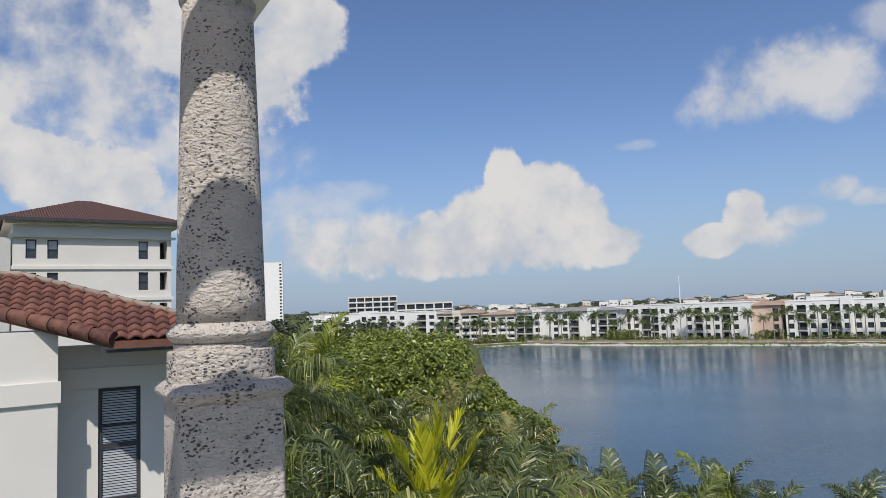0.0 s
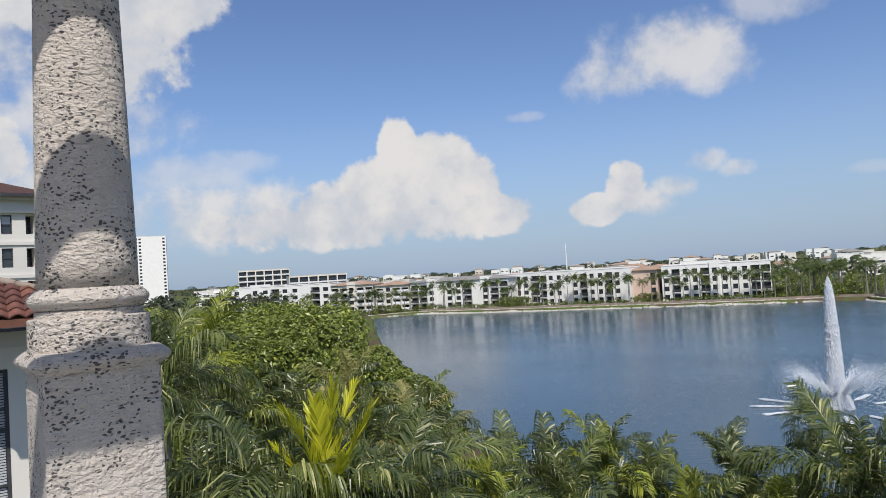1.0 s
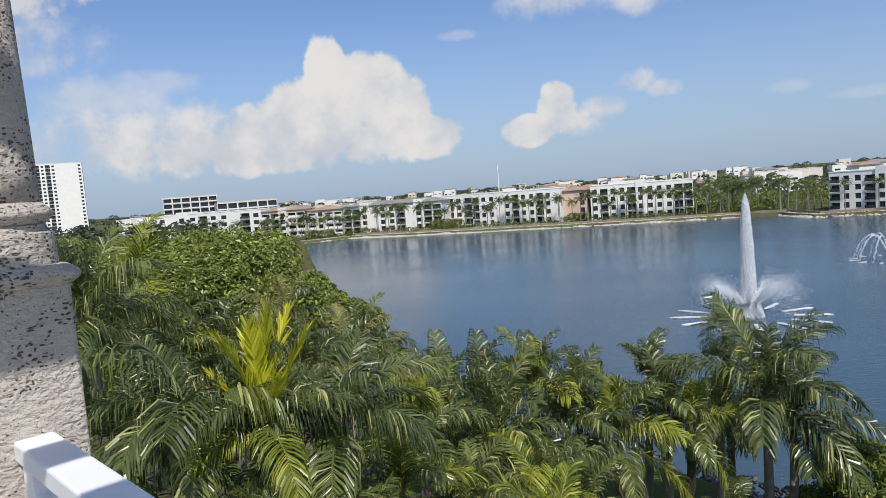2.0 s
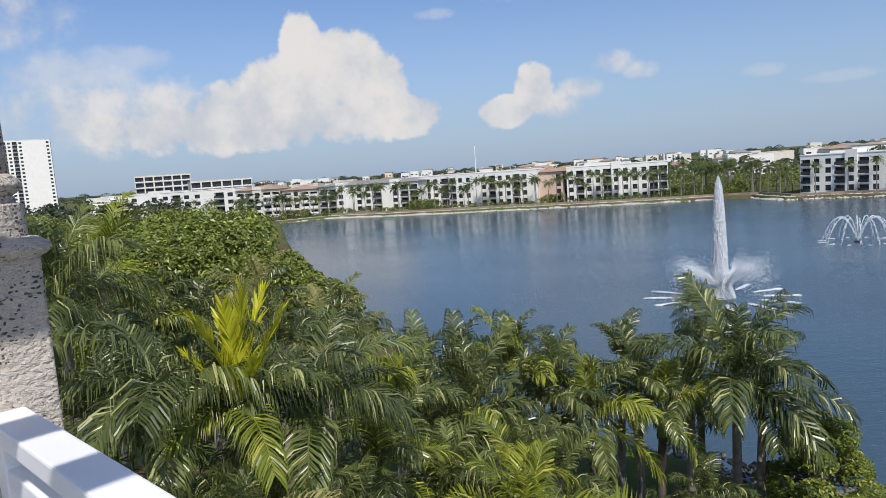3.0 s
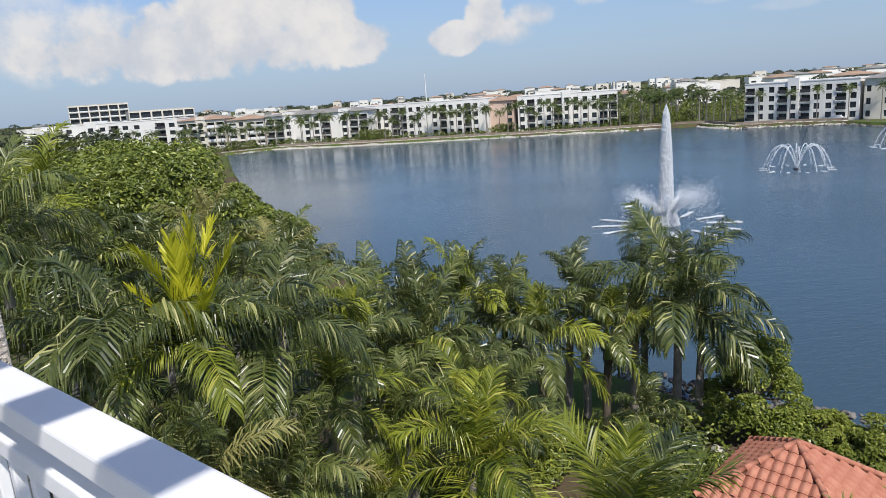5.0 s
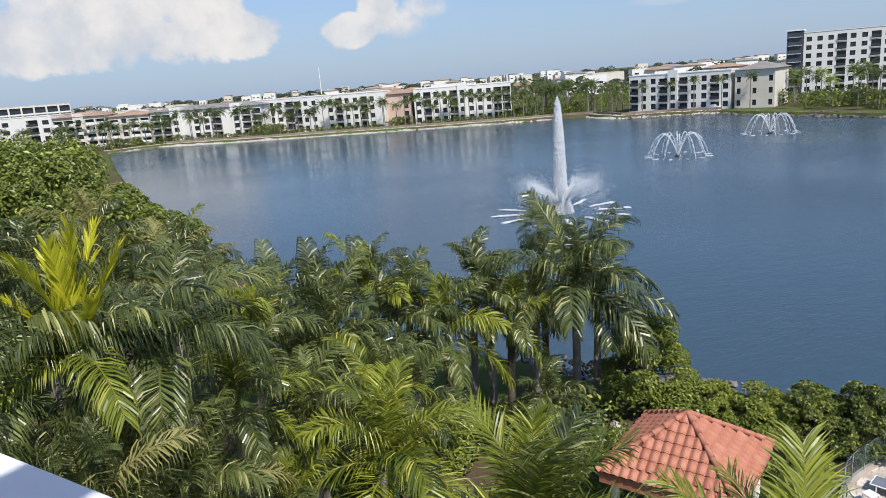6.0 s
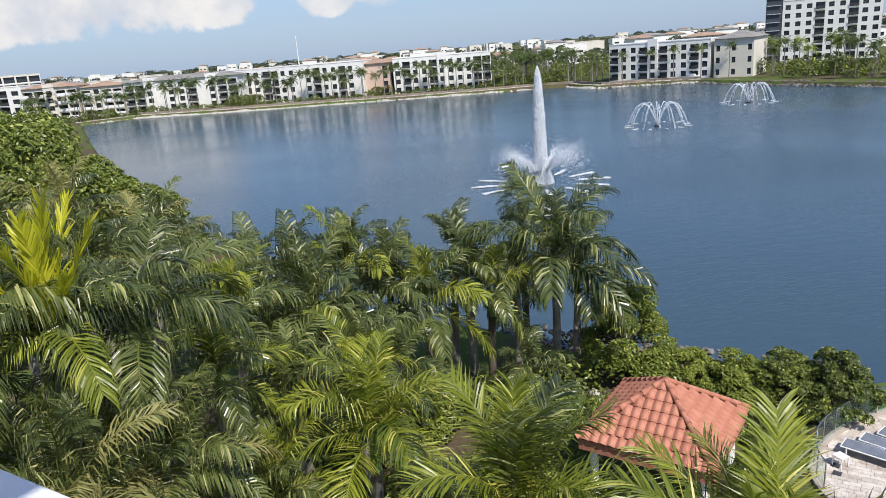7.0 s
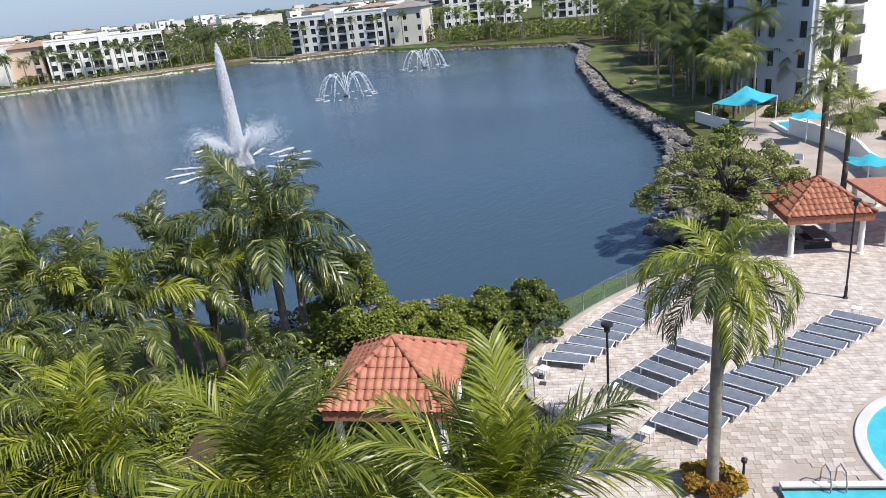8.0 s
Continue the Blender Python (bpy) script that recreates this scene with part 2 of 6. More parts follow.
M["ground"] = material("lawn_and_mulch", b_ground, 0.95, 0.1)


def b_water(N, b, c):
    """Lake water: wind ripples in drifting patches, calmer and mirror-like between them."""
    b.inputs["Base Color"].default_value = (0.045, 0.08, 0.11, 1)
    b.inputs["IOR"].default_value = 1.33
    st = N.n("ShaderNodeMapping")
    st.inputs["Scale"].default_value = (0.6, 1.5, 1)
    st.inputs["Rotation"].default_value = (0, 0, radians(38))
    N.to(c, st.inputs[0])
    v = st.outputs[0]
    h = N.math("ADD", N.math("MULTIPLY", N.noise(v, 2.6, 3, 0.6), 1.0), N.math("MULTIPLY", N.noise(v, 0.8, 2, 0.5), 1.0))
    sep_ = N.n("ShaderNodeSeparateXYZ")
    N.to(c, sep_.inputs[0])
    wind = N.ramp(N.math("SUBTRACT", sep_.outputs[0], sep_.outputs[1]), -90.0, 45.0)
    patch = N.ramp(N.noise(c, 0.03, 3, 0.5), 0.35, 0.68)
    nd = N.n("ShaderNodeBump", _Distance=0.11)
    N.to(N.math("ADD", N.math("MULTIPLY", N.math("MULTIPLY", wind, N.math("ADD", N.math("MULTIPLY", patch, 0.6), 0.4)), 0.62), 0.07), nd.inputs["Strength"])
    N.to(h, nd.inputs["Height"])
    N.to(nd.outputs[0], b.inputs["Normal"])
    N.to(N.math("ADD", N.math("MULTIPLY", patch, 0.05), 0.17), b.inputs["Roughness"])


M["water"] = material("lake_water", b_water, 0.13, 0.5)


def b_spray(N, b, c):
    b.inputs["Base Color"].default_value = (0.95, 0.96, 0.97, 1)
    t = N.n("ShaderNodeBsdfTranslucent")
    t.inputs[0].default_value = (0.95, 0.96, 0.97, 1)
    ms = N.n("ShaderNodeMixShader", _Fac=0.62)
    N.to(b.outputs[0], ms.inputs[1])
    N.to(t.outputs[0], ms.inputs[2])
    N.to(ms.outputs[0], N.t.nodes["Material Output"].inputs[0])


M["spray"] = material("white_water_spray", b_spray, 0.5, 0.3)


def b_coral(N, b, c):
    """Cast coral stone: pale, sandy relief, with pits whose inner shade is painted dark."""
    fine, mid = N.noise(c, 90, 5, 0.6), N.noise(c, 14, 4)
    st = N.n("ShaderNodeMapping")
    st.inputs["Scale"].default_value = (1, 1, 1.7)
    N.to(c, st.inputs[0])
    warp = N.n("ShaderNodeVectorMath", operation="MULTIPLY_ADD")
    N.to(N.noise(c, 40, 3, 0.5, 1), warp.inputs[0])
    warp.inputs[1].default_value = (0.03, 0.03, 0.03)
    N.to(st.outputs[0], warp.inputs[2])
    vo = N.n("ShaderNodeTexVoronoi", _Scale=64.0)
    N.to(warp.outputs[0], vo.inputs["Vector"])
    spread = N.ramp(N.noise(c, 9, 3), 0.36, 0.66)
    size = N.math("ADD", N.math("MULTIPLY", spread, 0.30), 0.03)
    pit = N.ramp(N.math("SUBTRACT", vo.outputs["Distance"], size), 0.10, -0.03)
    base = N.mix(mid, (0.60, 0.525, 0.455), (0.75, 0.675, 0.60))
    # The hollows' shade goes into the colour, besides the bump
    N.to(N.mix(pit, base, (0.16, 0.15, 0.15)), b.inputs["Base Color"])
    h = N.math("SUBTRACT", N.math("ADD", N.math("MULTIPLY", fine, 0.6), N.math("MULTIPLY", N.noise(st.outputs[0], 42, 4, 0.6), 1.3)), N.math("MULTIPLY", pit, 1.4))
    bump(N, b, h, 1.0, 0.024)


def b_paver(N, b, c):
    isl = N.n("ShaderNodeNewGeometry").outputs["Random Per Island"]
    k = N.math("ADD", N.math("MULTIPLY", isl, 0.4), N.math("MULTIPLY", N.ramp(N.noise(c, 2.6, 6, 0.65), 0.3, 0.7), 0.6))
    N.to(N.mix(k, (0.38, 0.31, 0.255), (0.72, 0.655, 0.585)), b.inputs["Base Color"])
    bump(N, b, N.noise(c, 14, 4), 0.2, 0.01)


M["paver_rest"] = material("travertine_pavers", b_paver, 0.8, 0.25)


def b_clear(N, b, c):
    b.inputs["Base Color"].default_value = (0.75, 0.85, 0.83, 1)
    t = N.n("ShaderNodeBsdfTransparent")
    t.inputs[0].default_value = (0.86, 0.92, 0.91, 1)
    ms = N.n("ShaderNodeMixShader", _Fac=0.96)
    N.to(b.outputs[0], ms.inputs[1])
    N.to(t.outputs[0], ms.inputs[2])
    N.to(ms.outputs[0], N.t.nodes["Material Output"].inputs[0])


M["clear"] = material("clear_fence_glass", b_clear, 0.05, 0.5)
M["coral"] = material("cast_coral_stone", b_coral, 0.9, 0.15)


# ---- building blocks ----
def part(name, bm, mat, parent, label="", smooth=False):
    me = bpy.data.meshes.new(name)
    bm.normal_update()
    bm.to_mesh(me)
    bm.free()
    me.materials.append(M[mat])
    if smooth:
        me.shade_smooth()
    ob = new(name, me)
    ob.parent = parent
    return tagged(ob, label) if label else ob


def part_of(name, me, parent, m=None, label=""):
    """One more object on a mesh that is already made."""
    ob = new(name, me)
    ob.parent = parent
    if m is not None:
        ob.matrix_local = m
    return tagged(ob, label) if label else ob


def mesh_of(name, verts, faces, mat, smooth=False):
    me = bpy.data.meshes.new(name)
    me.from_pydata([tuple(v) for v in verts], [], [tuple(f) for f in faces])
    me.materials.append(M[mat])
    if smooth:
        me.shade_smooth()
    return me


def thing(name, m, label, category, group="", kind=""):
    e = new(name)
    e.empty_display_size = 0.2
    e.matrix_world = m
    return tagged(e, label, category, group, kind)


def box(bm, a, b, m=None):
    """A box between two corners."""
    vs = [bm.verts.new(Vector((x, y, z)) if m is None else m @ Vector((x, y, z))) for z in (a[2], b[2]) for x, y in ((a[0], a[1]), (b[0], a[1]), (b[0], b[1]), (a[0], b[1]))]
    for f in ((3, 2, 1, 0), (4, 5, 6, 7), (0, 1, 5, 4), (1, 2, 6, 5), (2, 3, 7, 6), (3, 0, 4, 7)):
        bm.faces.new([vs[i] for i in f])


def boxed(a, b, bevel=0.0, seg=2, m=None):
    bm = bmesh.new()
    box(bm, a, b, m)
    if bevel:
        bmesh.ops.bevel(bm, geom=bm.edges[:], offset=bevel, segments=seg, affect="EDGES", profile=0.5)
    return bm


def tube(bm, pts, radii, n=8, cap=True):
    """A round bar along points."""
    rings = []
    for i, p in enumerate(pts):
        p = Vector(p)
        d = (Vector(pts[min(i + 1, len(pts) - 1)]) - Vector(pts[max(i - 1, 0)])).normalized()
        u = d.cross(Vector((0, 0, 1)) if abs(d.z) < 0.95 else Vector((1, 0, 0))).normalized()
        v = d.cross(u)
        r = radii[i] if isinstance(radii, (list, tuple)) else radii
        rings.append([bm.verts.new(p + (u * math.cos(k * 2 * math.pi / n) + v * math.sin(k * 2 * math.pi / n)) * r) for k in range(n)])
    for a, b in zip(rings, rings[1:]):
        for k in range(n):
            bm.faces.new((a[k], a[(k + 1) % n], b[(k + 1) % n], b[k]))
    if cap:
        bm.faces.new(rings[0])
        bm.faces.new(rings[-1][::-1])


def lathe(bm, prof, n=32, m=None):
    """A turned body from (radius, height) pairs."""
    rings = []
    for r, z in prof:
        ring = [Vector((r * math.cos(k * 2 * math.pi / n), r * math.sin(k * 2 * math.pi / n), z)) for k in range(n)]
        rings.append([bm.verts.new(m @ p if m else p) for p in ring])
    for a, b in zip(rings, rings[1:]):
        for k in range(n):
            bm.faces.new((a[k], a[(k + 1) % n], b[(k + 1) % n], b[k]))
    bm.faces.new(rings[0][::-1])
    bm.faces.new(rings[-1])


def at(az, d, z=0.0):
    """A place by bearing (degrees right of +y), distance and height."""
    return Vector((d * math.sin(radians(az)), d * math.cos(radians(az)), z))


# ---- ground and lake ----
GZ = 1.0
LAKE = [(11, 268), (30, 274), (54, 254), (71, 242), (87, 232), (101, 222), (115, 213), (133, 201.5), (151, 194), (158, 188), (153.5, 168.5), (167, 160), (175, 147), (170, 118),
        (168, 86), (166, 74), (152, 64), (128, 54.5), (112, 45.5), (97, 37.5), (84, 29), (74, 21.5), (66, 17.2), (58, 15.0), (48, 11.6), (41, 10.6), (36.5, 11.0), (33.5, 12.6), (29, 14.4), (26.5, 17),
        (23.5, 21.8), (21, 25.5), (19.5, 30), (17, 34), (14, 40), (12, 50), (11, 70), (9, 100), (8, 140), (9, 200)]
rng = random.Random(4)


def rough_loop(loop, step, amp):
    out = []
    for i, p in enumerate(loop):
        q = loop[(i + 1) % len(loop)]
        d = math.dist(p, q)
        k = max(1, int(d / step))
        for j in range(k):
            t = j / k
            a = amp * min(1.0, d / 12) * (1 if j else 0.3)
            out.append((p[0] + (q[0] - p[0]) * t + rng.uniform(-a, a), p[1] + (q[1] - p[1]) * t + rng.uniform(-a, a)))
    return out


SHORE = rough_loop(LAKE, 3.0, 0.5)
bm = bmesh.new()
big = [bm.verts.new((x, y, GZ)) for x, y in ((-4000, -1500), (4000, -1500), (4000, 4500), (-4000, 4500))]
inner = [bm.verts.new((x, y, GZ)) for x, y in SHORE]
edges = [bm.edges.new((l[i], l[(i + 1) % len(l)])) for l in (big, inner) for i in range(len(l))]
bmesh.ops.triangle_fill(bm, use_beauty=True, use_dissolve=False, edges=edges)
cx, cy = 85.0, 120.0
low = [bm.verts.new((x + (cx - x) * 0.012, y + (cy - y) * 0.012, -0.6)) for x, y in SHORE]
for i in range(len(inner)):
    j = (i + 1) % len(inner)
    bm.faces.new((inner[i], inner[j], low[j], low[i]))
bmesh.ops.recalc_face_normals(bm, faces=bm.faces[:])
ground = tagged(part("ground", bm, "ground", None), "flat lawn and dark mulch round the lake", "ground", kind="structure")
bm = bmesh.new()
bm.faces.new([bm.verts.new((x, y, 0)) for x, y in ((-30, 5), (185, 5), (185, 290), (-30, 290))])
water = tagged(part("water", bm, "water", None), "rippled blue-grey lake water", "lake", kind="structure")


# ---- plants ----
def frond_mesh(name, mat, rise, droop, pairs, seed, hang=0.6, wide=0.016, leaf=0.27, curl=0.0, tight=0.0):
    """A feather leaf of length 1 along +x that rises by an angle, arches over and carries leaflets on both sides."""
    r = random.Random(seed)
    pts, ang, p = [], [], Vector((0, 0, 0))
    for i in range(13):
        s = i / 12
        a = radians(rise - droop * s ** 1.4)
        pts.append(p.copy())
        ang.append(a)
        p = p + Vector((math.cos(a), curl * s * 0.4, math.sin(a))) / 12

    def on(s):
        f = min(s * 12, 11.999)
        i = int(f)
        q = pts[min(i + 1, 12)]
        return pts[i].lerp(q, f - i), ang[i] + (ang[min(i + 1, 12)] - ang[i]) * (f - i)

    verts, faces = [], []
    for i, q in enumerate(pts):
        w = 0.012 * (1 - 0.85 * i / 12)
        for dy, dz in ((-w, 0), (0, w * 0.8), (w, 0)):
            verts.append(q + Vector((0, dy, dz)))
    for i in range(12):
        k = i * 3
        faces += [(k, k + 1, k + 4, k + 3), (k + 1, k + 2, k + 5, k + 4)]
    for i in range(pairs):
        s = 0.12 + 0.88 * (i + r.random() * 0.5) / pairs
        q, a = on(min(s, 0.999))
        fwd = Vector((math.cos(a), 0, math.sin(a)))
        up = Vector((-math.sin(a), 0, math.cos(a)))
        ln = leaf * (0.45 + 0.55 * math.sin(math.pi * min(1, 0.15 + s * 0.82)) ** 0.7) * r.uniform(0.88, 1.1)
        for side in (-1, 1):
            lift = r.choice((0.42, 0.15, -0.12)) + r.uniform(-0.15, 0.15)
            d = (Vector((0, side, 0)) * (0.8 - 0.5 * tight) + fwd * (0.45 + 0.6 * s + tight) + up * lift).normalized()
            h = hang * r.uniform(0.75, 1.25)
            down = Vector((0, 0, -1))
            d2 = (d * (1 - 0.35 * h) + down * 0.5 * h).normalized()
            d3 = (d * max(0.05, 0.7 - 0.6 * h) + down * 1.05 * h).normalized()
            p1 = q + d * ln * 0.36
            p2 = p1 + d2 * ln * 0.34
            tip = p2 + d3 * ln * 0.36
            wv = (Matrix.Rotation(r.uniform(-0.7, 0.7), 3, d) @ d.cross(up if abs(d.dot(up)) < 0.9 else fwd).normalized()) * wide * 0.5 * (0.8 + 0.4 * r.random())
            k = len(verts)
            verts += [q - wv * 0.4, q + wv * 0.4, p1 + wv, p1 - wv, p2 + wv * 0.8, p2 - wv * 0.8, tip]
            faces += [(k, k + 1, k + 2, k + 3), (k + 3, k + 2, k + 4, k + 5), (k + 5, k + 4, k + 6)]
    return mesh_of(name, verts, faces, mat)


def frond_set(mat, pairs, seed, hang=0.55, wide=0.021, leaf=0.34, more=0):
    """Leaves from the upright young ones to the hanging old ones."""
    out = []
    for i, (rise, droop) in enumerate(((86, 14), (76, 44), (64, 70), (48, 84), (30, 84), (10, 74), (-18, 52))):
        out.append([frond_mesh("frond", mat, rise + v * 5, droop + v * 8 + more, pairs, seed + i * 7 + v, hang, wide, leaf, (v - 0.5) * 0.7) for v in (0, 1)])
    return out


FR = {"green": frond_set("frond", 54, 10, 0.8, 0.0165, 0.31), "light": frond_set("frond_light", 54, 200, 0.6, 0.016, 0.32),
      "fine": frond_set("frond_light", 66, 700, 0.22, 0.0125, 0.30), "weep": frond_set("frond_light", 70, 730, 0.6, 0.0125, 0.27, 38), "weep_green": frond_set("frond", 70, 780, 0.7, 0.0125, 0.27, 38),
      "fine_green": frond_set("frond", 66, 760, 0.3, 0.0125, 0.30),
      "dry": frond_set("frond_dry", 44, 500, 1.0, 0.015, 0.34), "soft": frond_set("frond", 58, 600, 0.95, 0.0135, 0.40)}
SPEAR = [frond_mesh("frond", "frond_yellow", 88, 12 + 8 * k, 50, 820 + k, 0.12, 0.018, 0.22, 0.3 * (k - 1), 0.55) for k in range(3)]


def palm(x, y, top, L, label, seed, n=16, kinds=("green",), r0=0.17, shaft=True, base=GZ, group="palms in the grove", lean=0.0, low=6, stem="bark", hi=0):
    """A feather palm: stem, crownshaft and single leaves. top: height of the crown's heart."""
    r = random.Random(seed)
    e = thing("palm_tree", pose(x, y, base, 0, 0, r.uniform(0, 360)), label, "palm tree", group)
    h = top - base
    sh = min(1.3, 0.42 * L) if shaft else 0.25
    ht = h - sh
    bend = Vector((lean, 0, 0))
    bm = bmesh.new()
    ks = [i / 9 for i in range(10)]
    tube(bm, [bend * (k * k) + Vector((0, 0, -0.1 + (ht + 0.1) * k)) for k in ks], [r0 * (1.35 - 0.35 * min(1, k * 6)) * (1.12 - 0.3 * abs(k - 0.45)) for k in ks], 12)
    part("trunk", bm, stem, e, smooth=True)
    if shaft:
        bm = bmesh.new()
        tube(bm, [bend + Vector((0, 0, ht - 0.02)), bend + Vector((0, 0, ht + sh * 0.3)), bend + Vector((0, 0, ht + sh))], [r0 * 0.95, r0 * 0.85, r0 * 0.35], 10)
        part("crownshaft", bm, "crownshaft", e, "smooth green crownshaft", smooth=True)
    for i in range(n):
        lev = min(low, hi + int((i / n) ** 0.8 * (low + 1 - hi)))
        kind = kinds[r.randrange(len(kinds))] if i > 2 else kinds[0]
        me = FR[kind][lev][r.randrange(2)]
        z = h - 0.02 - sh * 0.25 * i / n
        part_of("frond", me, e, Matrix.Translation(bend + Vector((0, 0, z))) @ Euler((r.uniform(-0.12, 0.12), r.uniform(-0.12, 0.12), i * 2.39996 + r.uniform(-0.35, 0.35))).to_matrix().to_4x4()
                @ Matrix.Scale(L * r.uniform(0.85, 1.08) * (0.72 if lev == 0 else 1.0), 4))
    return e


GREEN = "tall royal palm with dark green arching fronds in the grove"
BRIGHT = "palm with bright yellow-green young fronds in the grove"
# bearing, distance, crown height, leaf length, kinds, leaves, lowest level
GL = ("green", "green", "light")
LG = ("light", "green", "green")
GROVE = [
    (38.7, 30.2, 7.0, 4.5, ("green",), 17, 6), (40.4, 30.6, 6.0, 3.7, ("green",), 12, 6), (27.3, 27.3, 6.1, 3.5, LG, 16, 6), (29.6, 30.5, 7.7, 2.3, ("green",), 8, 2),
    (32.8, 28.4, 6.1, 2.9, LG, 12, 6), (18.0, 25.0, 7.4, 3.4, ("green",), 16, 6), (20.6, 28.5, 8.0, 3.1, ("light", "green", "green"), 13, 4), (24.4, 28.2, 6.9, 3.2, ("green",), 14, 5),
    (20.7, 21.0, 6.8, 2.6, ("green", "light"), 14, 6), (20.8, 17.0, 6.7, 3.0, ("light", "light", "fine"), 15, 5), (8.2, 18.0, 8.6, 2.6, ("light", "green", "green"), 14, 6),
    (10.8, 23.0, 8.3, 3.0, LG, 15, 5), (13.1, 29.0, 8.0, 2.7, ("green",), 13, 5), (15.2, 23.4, 6.9, 3.0, ("green",), 14, 6), (14.4, 19.5, 6.7, 2.8, ("green", "green", "light"), 15, 6),
    (24.6, 23.6, 4.9, 2.6, ("green",), 13, 6), (12.0, 16.0, 5.9, 2.5, LG, 15, 6), (4.6, 15.2, 8.0, 2.4, ("green", "green", "dry"), 15, 6), (-0.5, 14.6, 8.6, 2.6, ("green", "dry"), 15, 6),
    (-6.0, 14.8, 8.8, 2.8, ("green",), 15, 6), (-11.0, 18.0, 10.2, 2.9, ("green",), 15, 6), (16.0, 28.4, 7.5, 3.0, ("green",), 14, 5), (23.0, 26.6, 6.9, 3.2, ("green",), 15, 6), (31.2, 29.6, 6.7, 2.8, ("green",), 13, 5), (35.2, 30.0, 6.3, 2.8, ("green",), 13, 6),
    (36.8, 25.5, 3.9, 2.0, ("green",), 12, 6), (26.6, 15.8, 3.7, 2.2, ("green", "dry"), 13, 6), (16.6, 13.6, 4.9, 2.3, ("green", "light"), 14, 6),
]
for i, (az, d, top, L, kinds, n, low) in enumerate(GROVE):
    p = at(az, d)
    palm(p.x, p.y, top, L, BRIGHT if kinds[0] in ("light", "fine") else GREEN, 100 + i, n, kinds, low=low, lean=rng.uniform(-0.3, 0.3), stem="bark_dark" if i in (2, 4, 5) else "bark")
# taller palms with long hanging leaflets, and those right below the terrace
HANG = "tall palm with long arching fronds and hanging leaflets"
for i, (az, d, top, L, kinds, n, low, lab) in enumerate((
        (-7.3, 16.4, 11.7, 3.2, ("soft", "soft", "green"), 15, 5, HANG),
        (3.9, 16.4, 11.1, 3.0, ("soft", "soft", "green"), 15, 5, HANG), (-13.8, 22.0, 13.6, 3.2, ("soft",), 15, 6, "tall palm with dark hanging fronds beside the column"),
        (-3.6, 13.0, 9.2, 2.4, ("soft", "dry"), 15, 6, "palm with hanging and yellowing fronds under the terrace"),
        (34.2, 12.4, 7.1, 3.5, ("fine", "fine", "fine_green"), 13, 4, "palm with tall bright green fronds below the terrace"),
        (43.8, 11.4, 5.9, 2.4, ("fine",), 15, 5, BRIGHT), (54.6, 12.0, 6.9, 2.7, ("fine",), 6, 2, BRIGHT),
        (57.5, 10.6, 7.0, 3.3, ("fine", "fine_green", "fine"), 15, 4, "palm with long fronds below the terrace"))):
    p = at(az, d)
    palm(p.x, p.y, top, L, lab, 300 + i, n, kinds, low=low, r0=0.14, hi=2 if lab == HANG else 0)
p = at(-1.9, 15.4)
e = palm(p.x, p.y, 11.7, 2.3, "palm with bright yellow upright young fronds", 350, 8, ("green", "light"), r0=0.14, hi=3, low=5)
for k, (lean_, turn_, ln_) in enumerate(((2, 10, 4.0), (10, 80, 3.8), (9, 250, 3.6), (20, 20, 3.6), (28, 200, 2.6), (16, 140, 3.3), (5, 310, 3.6), (30, 330, 2.8))):
    part_of("frond", SPEAR[k % 3], e, Matrix.Translation((0, 0, 10.3)) @ Euler((0, 0, radians(turn_))).to_matrix().to_4x4() @ Euler((0, radians(lean_), 0)).to_matrix().to_4x4() @ Matrix.Scale(ln_ * 0.74, 4), "bright yellow young frond")
# palms round the big tree and along the near bank
for i, (az, d, top, L, n, kinds) in enumerate(((0.3, 33, 10.8, 3.0, 14, ("dry", "green")), (5.3, 33, 8.5, 3.0, 14, ("dry", "green", "green")), (7.6, 34, 8.0, 2.8, 14, ("green", "dry")), (6.6, 38, 8.4, 3.0, 14, ("green",)),
                                               (4.8, 28, 8.8, 3.0, 15, ("green", "dry")), (-12.3, 27, 11.6, 3.0, 15, ("green", "soft")), (-10.9, 34, 13.3, 3.3, 12, ("light", "fine")), (1.4, 27, 10.0, 3.0, 14, ("green", "dry")),
                                               (-4.0, 30, 10.4, 3.0, 14, ("green",)), (-8.5, 28, 11.2, 3.0, 14, ("green", "light")))):
    p = at(az, d)
    palm(p.x, p.y, top, L, "coconut palm with drooping partly dry fronds near the big tree", 400 + i, n, kinds, r0=0.14, shaft=False, group="palms by the big tree")


